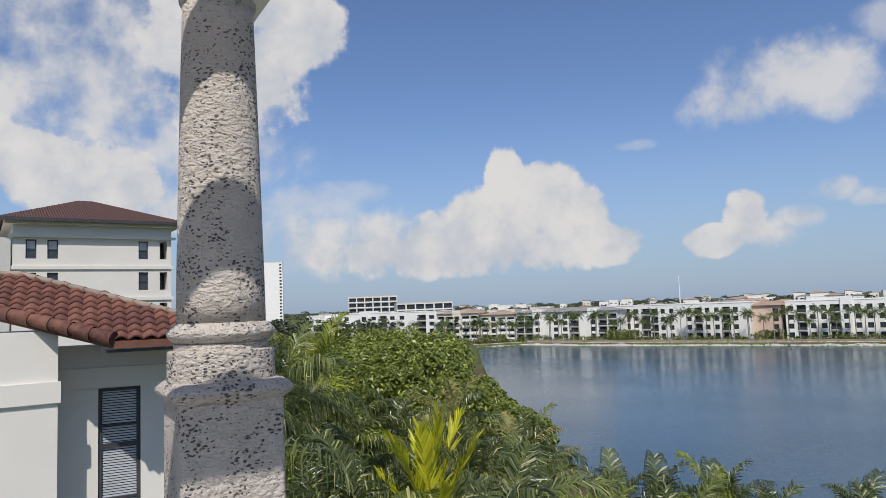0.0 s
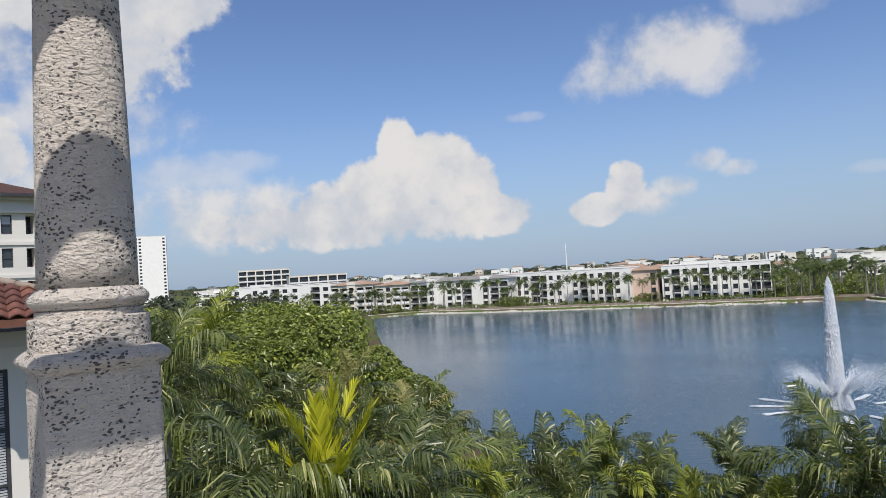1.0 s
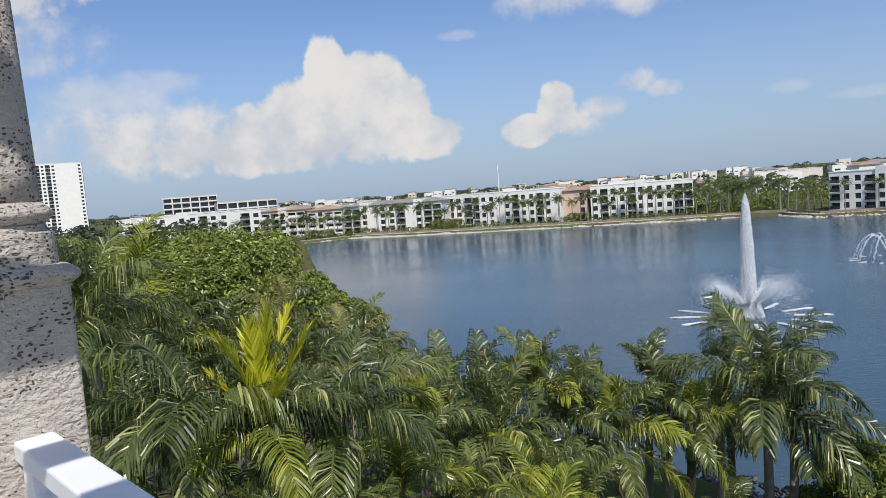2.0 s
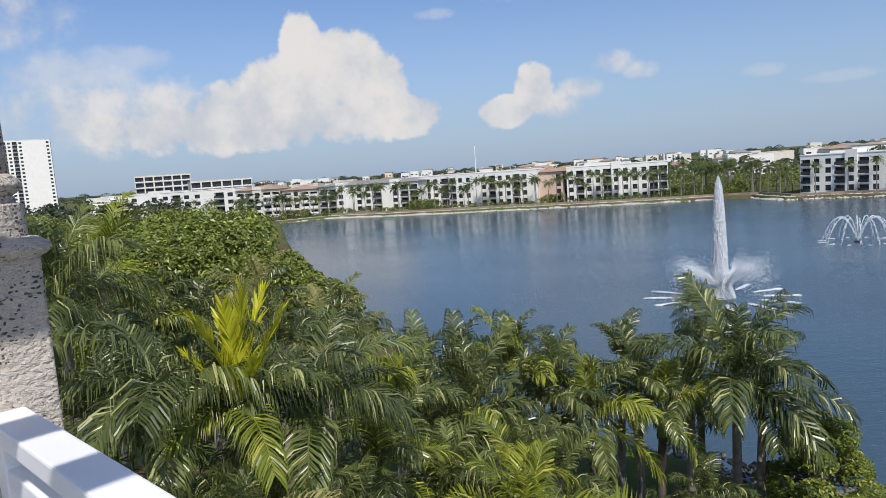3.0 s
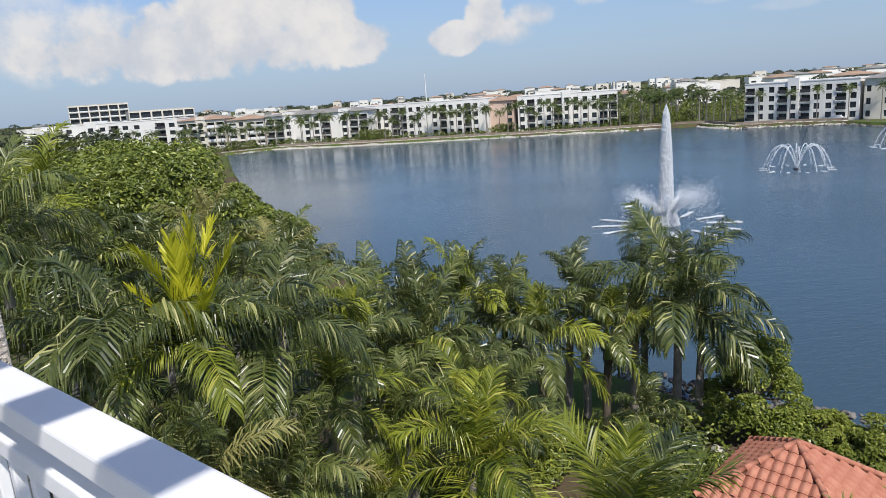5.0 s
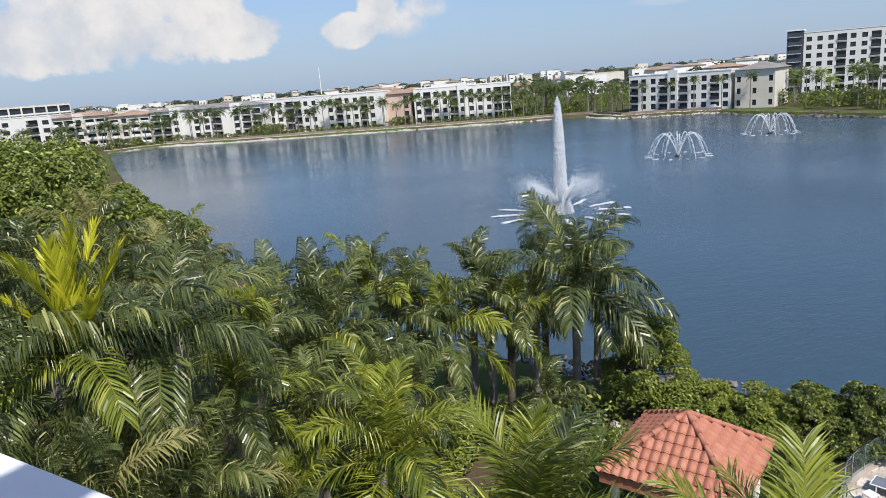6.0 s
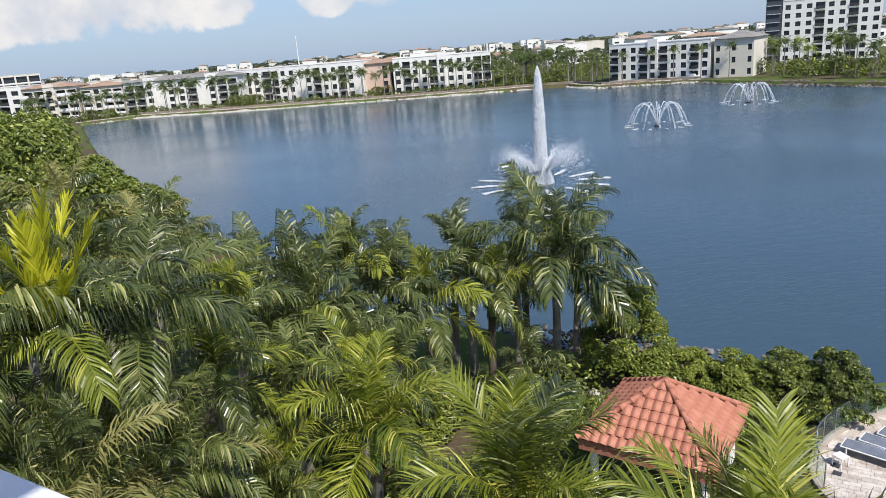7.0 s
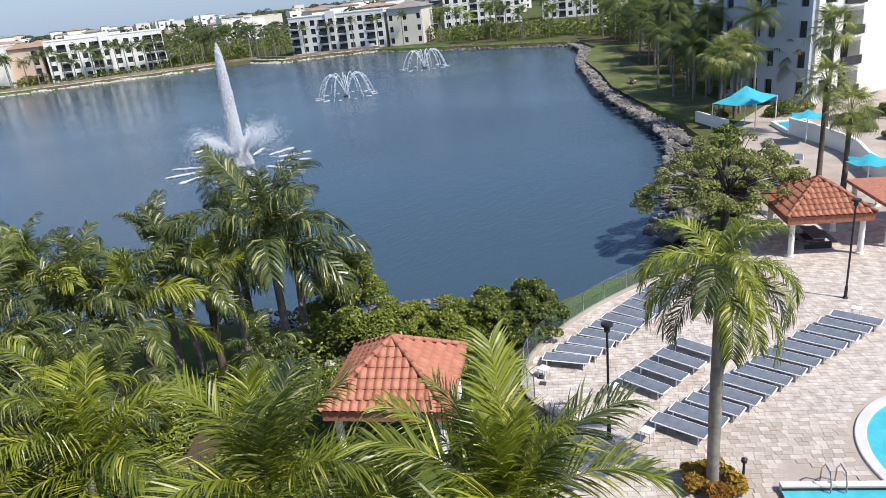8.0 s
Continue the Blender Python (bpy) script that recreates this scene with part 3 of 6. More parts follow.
def leaves(blobs, n, size, seed, mat, name="crown", long=1.6, inner=0.72):
    """Many folded leaves on and under the skin of lumpy blobs."""
    g = np.random.default_rng(seed)
    vol = np.array([b[3] * b[4] + b[4] * b[5] + b[3] * b[5] for b in blobs])
    pick = g.choice(len(blobs), n, p=vol / vol.sum())
    B = np.array(blobs)[pick]
    d = g.normal(size=(n, 3))
    d /= np.linalg.norm(d, axis=1)[:, None]
    d[:, 2] = np.where(d[:, 2] < -0.45, -d[:, 2], d[:, 2])
    rad = inner + (1.05 - inner) * g.random(n) ** 0.6
    c = B[:, :3] + d * B[:, 3:] * rad[:, None]
    nrm = d * 0.8 + g.normal(size=(n, 3)) * 0.55 + np.array((0, 0, 0.5))
    nrm /= np.linalg.norm(nrm, axis=1)[:, None]
    u = np.cross(nrm, g.normal(size=(n, 3)))
    u /= np.linalg.norm(u, axis=1)[:, None]
    v = np.cross(nrm, u)
    s = (size * (0.7 + 0.6 * g.random(n)))[:, None]
    V = np.stack([c - u * s * long * 0.5, c - v * s * 0.4 + nrm * s * 0.12, c + u * s * long * 0.5 - nrm * s * 0.1, c + v * s * 0.4 + nrm * s * 0.12], 1).reshape(-1, 3)
    k = np.arange(n)[:, None] * 4
    F = np.concatenate([k + np.array([[0, 1, 2]]), k + np.array([[0, 2, 3]])], 0)
    return mesh_of(name, V.tolist(), F.tolist(), mat)


def tree(name, x, y, h, blobs, n, size, seed, mat, label, cat, stems=1, r0=0.25, base=GZ, group="", bark="bark_dark"):
    r = random.Random(seed)
    e = thing(name, pose(x, y, base), label, cat, group)
    bm = bmesh.new()
    for k in range(stems):
        ox, oy = r.uniform(-0.4, 0.4) * (stems > 1), r.uniform(-0.4, 0.4) * (stems > 1)
        fork = Vector((ox, oy, h * 0.35))
        tube(bm, [(ox * 0.5, oy * 0.5, -0.1), (ox * 0.7, oy * 0.7, h * 0.15), fork], [r0 * 1.3, r0, r0 * 0.8], 9)
        for b in blobs[k::stems]:
            q = Vector(b[:3])
            tube(bm, [fork, fork.lerp(q, 0.5) + Vector((r.uniform(-.3, .3), r.uniform(-.3, .3), 0.1)), q], [r0 * 0.55, r0 * 0.35, r0 * 0.1], 6)
    part("trunk", bm, bark, e, smooth=True)
    part_of("crown", leaves(blobs, n, size, seed, mat), e)
    return e


def lumps(seed, n, ex, ey, z0, z1, r):
    """Blobs filling a dome."""
    q = random.Random(seed)
    out = []
    for i in range(n):
        a, k = q.uniform(0, 6.283), math.sqrt(q.random())
        z = z0 + (z1 - z0) * (1 - k * k) * q.uniform(0.55, 1.0)
        s = r * q.uniform(0.7, 1.25)
        out.append((ex * k * math.cos(a), ey * k * math.sin(a), z, s, s, s * 0.8))
    return out


p = at(-3.4, 50)
tree("broadleaf_tree", p.x, p.y, 12.6, lumps(3, 110, 9.0, 11.0, 5.6, 12.3, 1.55), 95000, 0.2, 31, "leaf", "large dense dark green broadleaf tree by the lake", "tree", 3, 0.35)
p = at(44.4, 30.6)
tree("bush", p.x, p.y, 5.0, lumps(5, 34, 2.1, 2.1, 1.0, 4.7, 0.62), 14000, 0.11, 32, "leaf_light", "light green bushy tree at the water's edge", "tree", 2, 0.1)
for i, (bx, by, rx, h, n) in enumerate(((22.8, 19.2, 1.3, 1.7, 1800), (23.6, 17.2, 1.5, 2.1, 2400), (24.5, 15.5, 1.6, 2.5, 3000), (25.5, 14.2, 1.5, 2.7, 3000), (21.6, 20.6, 1.0, 1.3, 1200))):
    tree("bush", bx, by, h, lumps(40 + i, 64, rx * 1.15, rx * 1.15, 0.3, h, rx * 0.2), n * 4, 0.09, 50 + i, ("leaf_light", "leaf_light", "leaf", "leaf", "leaf_light")[i], "dense green seagrape hedge bush on the lake bank", "bush", 2, 0.05, group="bushes on the bank")
p = at(77.0, 42.6)
tree("small_tree", p.x, p.y, 7.0, lumps(8, 150, 5.3, 5.0, 1.9, 6.3, 0.42), 26000, 0.105, 61, "leaf_olive", "sparse small tree with a light green open crown", "tree", 3, 0.12)


# ---- far buildings ----
def apartment(p0, p1, depth, h, floors, pattern, wall, roof, label, z0=GZ, bay=None, group="buildings across the lake", roofmat="roof_tan", lift=1.6):
    """A block with a street front from p0 to p1. pattern, a letter a bay: w window, b balcony, d door-wide window, t plain raised bay with windows, . blank."""
    u = Vector((p1[0] - p0[0], p1[1] - p0[1], 0))
    W_ = u.length
    e = thing("apartment_building", pose(p0[0], p0[1], z0, 0, 0, math.degrees(math.atan2(u.y, u.x))), label, "building", group)
    bw, fh = W_ / len(pattern), (h - 0.9) / floors
    bm = bmesh.new()
    wins, bals = [], []
    for i, ch in enumerate(pattern):
        a, b = i * bw, (i + 1) * bw
        y = -0.5 if ch == "t" else 0.0
        top = h + (1.2 if ch == "t" else 0)
        z = 0.0
        spans = []
        for f in range(floors):
            if ch == "w" or ch == "t":
                spans.append((a + bw * 0.25, b - bw * 0.25, f * fh + 0.75, f * fh + 2.45, 0.3, "w"))
            elif ch == "b":
                spans.append((a + bw * 0.07, b - bw * 0.07, f * fh + 0.25, f * fh + fh - 0.35, 1.5, "b"))
        for s0, s1, za, zb, dep, k in spans:
            q = [bm.verts.new(v) for v in ((a, y, z), (b, y, z), (b, y, za), (a, y, za))]
            bm.faces.new(q)
            for l, rr in ((a, s0), (s1, b)):
                bm.faces.new([bm.verts.new(v) for v in ((l, y, za), (rr, y, za), (rr, y, zb), (l, y, zb))])
            for c0, c1 in (((s0, za), (s1, za)), ((s1, za), (s1, zb)), ((s1, zb), (s0, zb)), ((s0, zb), (s0, za))):
                bm.faces.new([bm.verts.new(v) for v in ((c0[0], y, c0[1]), (c1[0], y, c1[1]), (c1[0], y + dep, c1[1]), (c0[0], y + dep, c0[1]))])
            z = zb
            wins.append((s0, s1, za, zb, y + dep))
            if k == "b":
                bals.append((s0, s1, za, y))
        bm.faces.new([bm.verts.new(v) for v in ((a, y, z), (b, y, z), (b, y, top), (a, y, top))])
        if ch == "t":
            for xx in (a, b):
                bm.faces.new([bm.verts.new(v) for v in ((xx, y, 0), (xx, depth * 0.5, 0), (xx, depth * 0.5, top), (xx, y, top))])
            bm.faces.new([bm.verts.new(v) for v in ((a, y, top), (b, y, top), (b, depth * 0.5, top), (a, depth * 0.5, top))])
    for q in (((0, 0), (0, depth)), ((W_, 0), (W_, depth)), ((0, depth), (W_, depth))):
        bm.faces.new([bm.verts.new(v) for v in ((*q[0], 0), (*q[1], 0), (*q[1], h), (*q[0], h))])
    part("wall", bm, wall, e)
    for s0, s1, za, zb, y in wins:
        bm = boxed((s0, y - 0.03, za), (s1, y + 0.05, zb))
        w = part("window", bm, "glass", e)
        bm = bmesh.new()
        t = 0.07
        cx_ = (s0 + s1) / 2
        for a, b in (((s0, za), (s1, za + t)), ((s0, zb - t), (s1, zb)), ((s0, za), (s0 + t, zb)), ((s1 - t, za), (s1, zb)), ((cx_ - t / 2, za), (cx_ + t / 2, zb))):
            box(bm, (a[0], y - 0.08, a[1]), (b[0], y - 0.031, b[1]))
        part("window_frame", bm, "frame", w)
    for s0, s1, za, y in bals:
        part("balcony_slab", boxed((s0 - 0.05, y - 0.35, za - 0.16), (s1 + 0.05, y + 0.02, za)), wall, e)
        part("balcony_rail", boxed((s0, y - 0.33, za + 0.12), (s1, y - 0.28, za + 1.07)), "frame" if wall == "white" else "rail", e)
    bm = bmesh.new()
    if roof == "flat":
        box(bm, (0.02, 0.3, h - 0.6), (W_ - 0.02, depth - 0.02, h - 0.35))
        part("roof", bm, "roof_white", e)
        bm = bmesh.new()
        for a, b in (((-0.1, -0.12), (W_ + 0.1, 0.25)), ((-0.1, depth - 0.2), (W_ + 0.1, depth + 0.1)), ((-0.1, 0.25), (0.25, depth - 0.2)), ((W_ - 0.25, 0.25), (W_ + 0.1, depth - 0.2))):
            box(bm, (*a, h + 0.002), (*b, h + 0.28))
        part("cornice", bm, wall, e)
    else:
        o = 0.7
        k = min(depth, W_) / 2
        c = [bm.verts.new(v) for v in ((-o, -o, h), (W_ + o, -o, h), (W_ + o, depth + o, h), (-o, depth + o, h))]
        r_ = [bm.verts.new(v) for v in ((k, depth / 2, h + lift), (W_ - k, depth / 2, h + lift))]
        bm.faces.new((c[0], c[1], r_[1], r_[0]))
        bm.faces.new((c[1], c[2], r_[1]))
        bm.faces.new((c[2], c[3], r_[0], r_[1]))
        bm.faces.new((c[3], c[0], r_[0]))
        bm.faces.new(c[::-1])
        part("roof", bm, roofmat, e)
    return e


apartment((-60, 344), (-4, 311), 16, 13.2, 4, "wbw.twbww.bw", "white", "flat", "white four-storey apartment block with a flat roof")
apartment((-4, 306), (14, 298), 14, 12.0, 4, "bbtbb", "cream", "hip", "cream apartment block with tan tiled roof and deep balconies")
apartment((15, 297), (29, 291), 14, 11.0, 4, "bwbb", "cream", "hip", "cream apartment block with tan tiled roof")
apartment((29.5, 291), (67, 270), 15, 11.4, 4, "bbt.wwb.tbb", "white", "hip", "white apartment block with grey roof and plain white stair towers", roofmat="roof_grey")
apartment((66, 292), (82, 276), 14, 12.6, 4, "bwbwb", "white", "flat", "white apartment block set back between palms")
apartment((76, 257), (104, 236), 16, 12.8, 4, "bww.wbwwbw.", "white", "flat", "long white four-storey apartment block with dark balconies")
apartment((104.5, 239), (113, 233), 14, 11.6, 4, "..w", "salmon", "hip", "salmon end house with a tan roof")
apartment((113, 230), (142.6, 211), 16, 12.6, 4, "wbwwbtwwwbb", "white", "flat", "white four-storey apartment block with a stair tower")
apartment((167, 177), (181, 148), 16, 11.6, 4, "bwwbtbwwbw", "white", "flat", "white four-storey apartment block behind a row of palms")
apartment((181.5, 147), (186.3, 136.8), 20, 11.4, 3, "w.w.w", "cream", "hip", "plain cream parking block with a grey roof", roofmat="roof_grey", lift=2.2)
apartment((247, 170), (264, 143), 18, 22.0, 7, "wwwbwwbww", "white", "flat", "white seven-storey apartment tower")
tower_edge = thing("stair_tower", pose(245.6, 172.2, GZ, 0, 0, math.degrees(math.atan2(-27, 17))), "dark grey stair tower with a flat top beside the white tower", "building", "buildings across the lake")
part("wall", boxed((-3.0, -0.6, 0), (2.4, 12, 23.0), 0.05), "darkwall", tower_edge)
part("cornice", boxed((-3.3, -0.9, 23.0), (2.7, 12.2, 23.5), 0.03), "white", tower_edge)
for k in range(7):
    part("balcony_slab", boxed((-2.6, -1.2, 2.6 + 3.0 * k), (2.0, -0.6, 2.85 + 3.0 * k)), "grey_and_shade_wall", tower_edge)
apartment((267, 135), (275, 114), 18, 22.6, 7, "wwbwwww", "white", "flat", "white seven-storey apartment tower")
apartment((278, 107), (283, 91), 18, 22.6, 7, "wbwbw", "white", "flat", "white seven-storey apartment tower")
apartment((118, 33), (124, 12), 14, 15.5, 5, "wbwwbwb", "grey_and_shade_wall", "hip", "pale blue-grey apartment house behind the trees", group="houses behind the pool", roofmat="roof_tan")
apartment((83, 10.7), (106, -4), 12, 16.6, 5, "wb..w..w", "white", "flat", "white apartment house beside the second pool", group="houses behind the pool")

# Thin front added over the side; its grey-blue colour stands in for shade
apartment((89.0, 21.5), (82.5, 11.2), 0.35, 16.4, 5, "w.ww.w", "grey_and_shade_wall", "flat", "side front of the white house, its shade painted as grey-blue", group="houses behind the pool")

# ---- far skyline ----
apartment((-200, 686), (-163, 694), 24, 66, 20, "bwbw....w", "white", "flat", "white high-rise tower far beyond the lake", group="far skyline")
apartment((-98, 700), (-49, 706), 30, 28, 5, "bbbbbb", "cream", "flat", "long low office block far off", group="far skyline")
apartment((-45, 640), (7, 648), 30, 19.5, 3, "bbbbbb", "cream", "flat", "long white low office block far off", group="far skyline")
r = random.Random(12)
for i in range(210):
    az, d = r.uniform(-12, 62), (r.uniform(320, 440) if i < 40 else r.uniform(420, 1500))
    if at(az, d).x > 150 and d < 330:
        continue
    p = at(az, d)
    w, h = r.uniform(9, 22), r.uniform(7.5, 12.5) * (1 + max(0, d - 500) / 2400)
    mat = r.choice(("white", "white", "white", "cream"))
    apartment((p.x, p.y), (p.x + w * 0.9, p.y - w * 0.4), 12, h, 2, "ww", mat, r.choice(("flat", "hip")), "distant low house among trees beyond the lake", group="far skyline", roofmat=r.choice(("roof_tan", "roof_grey")))


def belt(name, label, spots, n, size, seed, mat="leaf"):
    ob = new(name, leaves(spots, n, size, seed, mat, name, 1.3))
    return tagged(ob, label, "trees", kind="stuff")


r = random.Random(21)
spots = []
for i in range(420):
    p = at(r.uniform(-16, 75), 300 * (1 + 8 * r.random() ** 2), GZ)
    if p.x > 160 and p.length < 330:
        continue
    s = r.uniform(4, 9) * (1 + p.length / 2500)
    spots.append((p.x, p.y, r.uniform(4, 7), s, s, r.uniform(4, 7.0) * (1 + p.length / 3500)))
belt("far_woods", "dark green belts of far trees to the horizon", spots, 60000, 2.0, 5, "leaf_far")
spots = []
for i in range(90):
    y = r.uniform(62, 300)
    s = r.uniform(2.5, 5)
    spots.append((r.uniform(-45, 4 - max(0, y - 240) * 0.5), y, GZ + s * 0.5, s * 1.3, s * 1.3, s * r.uniform(0.8, 1.5)))
belt("bank_woods", "dark mixed trees along the near side of the lake", spots, 20000, 0.9, 6)


# ---- terrace ----
def frame_rn(r_, n_, z):
    """A pose on the terrace: x along the rail towards the viewer, y outward."""
    p = AR * r_ + AN * n_
    return Matrix((( AR.x, AN.x, 0, p.x), (AR.y, AN.y, 0, p.y), (0, 0, 1, z), (0, 0, 0, 1)))


FLOOR = EYE - 1.57
e = thing("terrace_building", frame_rn(0, 0, 0), "white stucco terrace building under the viewer", "building", kind="structure")
bm = boxed((-2.35, -9, GZ - 0.1), (9, 0.55, FLOOR - 0.15))
part("wall", bm, "white", e)
bm = boxed((-2.4, -9.1, FLOOR - 0.15), (9.1, 0.62, FLOOR))
part("floor_slab", bm, "concrete", e)
bm = boxed((-2.4, -9.1, FLOOR), (9.1, -8.9, FLOOR + 1.1))
part("parapet", bm, "white", e)

# column: local x towards the viewer along the rail, y outward
CR, CN = -2.02, 0.455
e = thing("column", frame_rn(CR, CN, FLOOR), "pitted cast coral-stone column with square base and rings", "column")
q = EYE - FLOOR


def rsq(half, z, rad, n=5):
    out = []
    for sx, sy, a0 in ((1, 1, 0), (-1, 1, 90), (-1, -1, 180), (1, -1, 270)):
        for k in range(n + 1):
            a = radians(a0 + 90 * k / n)
            out.append(Vector((sx * (half - rad) + rad * math.cos(a), sy * (half - rad) + rad * math.sin(a), z)))
    return out


def loft(bm, loops):
    rings = [[bm.verts.new(v) for v in l] for l in loops]
    for a, b in zip(rings, rings[1:]):
        for k in range(len(a)):
            bm.faces.new((a[k], a[(k + 1) % len(a)], b[(k + 1) % len(a)], b[k]))
    bm.faces.new(rings[0][::-1])
    bm.faces.new(rings[-1])


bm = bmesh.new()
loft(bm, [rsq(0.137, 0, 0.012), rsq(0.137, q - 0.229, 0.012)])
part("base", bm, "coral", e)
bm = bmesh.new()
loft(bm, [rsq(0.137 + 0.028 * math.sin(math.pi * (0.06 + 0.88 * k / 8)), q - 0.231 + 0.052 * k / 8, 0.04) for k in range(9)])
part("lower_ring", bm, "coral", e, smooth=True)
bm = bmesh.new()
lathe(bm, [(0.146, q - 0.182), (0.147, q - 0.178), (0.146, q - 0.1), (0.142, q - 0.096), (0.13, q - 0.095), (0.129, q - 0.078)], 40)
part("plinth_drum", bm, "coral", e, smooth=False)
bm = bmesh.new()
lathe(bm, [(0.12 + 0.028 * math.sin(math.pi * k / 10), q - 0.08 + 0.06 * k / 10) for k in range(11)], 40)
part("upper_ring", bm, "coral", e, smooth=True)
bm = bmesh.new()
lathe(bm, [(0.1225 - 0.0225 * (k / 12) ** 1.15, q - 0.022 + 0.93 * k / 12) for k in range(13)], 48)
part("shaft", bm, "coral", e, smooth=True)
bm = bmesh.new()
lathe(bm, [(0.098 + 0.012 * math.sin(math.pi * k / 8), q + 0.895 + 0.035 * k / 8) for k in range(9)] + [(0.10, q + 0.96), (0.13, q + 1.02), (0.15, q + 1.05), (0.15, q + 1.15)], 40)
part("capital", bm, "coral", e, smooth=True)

# rail
RT = EYE - 0.588
e = thing("railing", frame_rn(0, 0.467, FLOOR), "white powder-coated metal balcony railing", "railing")
hr = RT - FLOOR
part("top_rail", boxed((-1.885, -0.045, hr - 0.05), (6.0, 0.045, hr), 0.006), "rail", e)
part("lower_rail", boxed((-1.885, -0.03, hr - 0.16), (6.0, 0.02, hr - 0.115), 0.005), "rail", e)
part("bottom_rail", boxed((-1.885, -0.03, 0.08), (6.0, 0.03, 0.125), 0.005), "rail", e)
po = part("post", boxed((-1.87, -0.035, 0), (-1.8, 0.035, hr - 0.05), 0.004), "rail", e)
for k in range(1, 5):
    part_of("post", po.data, e, Matrix.Translation((k * 1.5, 0, 0)))
bal = part("baluster", boxed((-1.7, -0.012, 0.125), (-1.676, 0.012, hr - 0.16), 0.003), "rail", e)
for k in range(1, 64):
    part_of("baluster", bal.data, e, Matrix.Translation((k * 0.115, 0, 0)))

# pergola over the terrace: its slats stripe the rail and the column
PZ = 1.9
e = thing("pergola", frame_rn(0, 0, RT), "slatted white pergola over the terrace", "pergola")
bm = boxed((-0.0725, -2.6, PZ), (0.0725, 0.75, PZ + 0.05), 0.004)
slat = part("slat", bm, "rail", e)
ks = 0.66
for k in range(-6, 14):
    x = -1.297 + 0.38 * k + ks * PZ
    if k == -6:
        slat.matrix_local = Matrix.Translation((x, 0, 0))
    else:
        part_of("slat", slat.data, e, Matrix.Translation((x, 0, 0)))
for yy in (-2.4, 0.66):
    part("beam", boxed((-2.6, yy - 0.05, PZ - 0.2), (5.4, yy + 0.05, PZ - 0.004), 0.004), "rail", e)
for xx, yy in ((-2.3, -2.4), (5.0, -2.4), (5.0, 0.2)):
    part("post", boxed((xx - 0.07, yy - 0.07, FLOOR - RT), (xx + 0.07, yy + 0.07, PZ - 0.2), 0.004), "white", e)


# ---- tiled roofs ----
def tile_mesh(mat, w, l, h=0.05):
    """A barrel tile: a wave across, lapped along +y (up the slope)."""
    verts, faces = [], []
    n = 7
    for j, (y, dz) in enumerate(((0, 0.045), (l * 1.12, 0.012))):
        for k in range(n):
            a = k / (n - 1)
            verts.append((w * (a - 0.5), y, dz + h * math.sin(math.pi * a) ** 1.3))
    for k in range(n - 1):
        faces.append((k, k + 1, n + k + 1, n + k))
    b = len(verts)
    for k in range(n):
        verts.append((verts[k][0], 0.0, verts[k][2] - 0.03))
    for k in range(n - 1):
        faces.append((b + k, b + k + 1, k + 1, k))
    return mesh_of("roof_tile", verts, faces, mat, False)


def slope_tiles(parent, me, a, b, apex_a, apex_b, w, l, budget):
    """Tiles on a slope between the eave a-b and the top apex_a-apex_b (they may coincide), in the parent's space."""
    a, b, ta, tb = Vector(a), Vector(b), Vector(apex_a), Vector(apex_b)
    u = (b - a).normalized()
    mid = (ta + tb) / 2
    up = (mid - a) - u * (mid - a).dot(u)
    length = up.length
    up.normalize()
    nrm = u.cross(up)
    rows = int(length / l)
    count = 0
    for j in range(rows):
        s = (j + 0.0) * length / rows
        t = (s + 0.5 * l) / length
        left, right = (a + (ta - a) * t - a).dot(u), (b + (tb - b) * t - a).dot(u)
        k = max(1, int((right - left) / w))
        off = ((right - left) - k * w) / 2
        for i in range(k):
            x = left + off + (i + 0.5) * w
            o = a + u * x + up * s
            m = Matrix(((u.x, up.x, nrm.x, o.x), (u.y, up.y, nrm.y, o.y), (u.z, up.z, nrm.z, o.z), (0, 0, 0, 1)))
            part_of("roof_tile", me, parent, m)
            count += 1
    return count


def caps(parent, a, b, r_, mat):
    """Lapped half-round cap tiles along a line, each a piece."""
    a, b = Vector(a), Vector(b)
    n_ = max(2, round((b - a).length / 0.42))
    for i in range(n_):
        bm_ = bmesh.new()
        tube(bm_, [a.lerp(b, i / n_), a.lerp(b, (i + 1.1) / n_)], [r_ * 1.12, r_ * 0.92], 10)
        part("cap_tile", bm_, mat, parent, smooth=True)


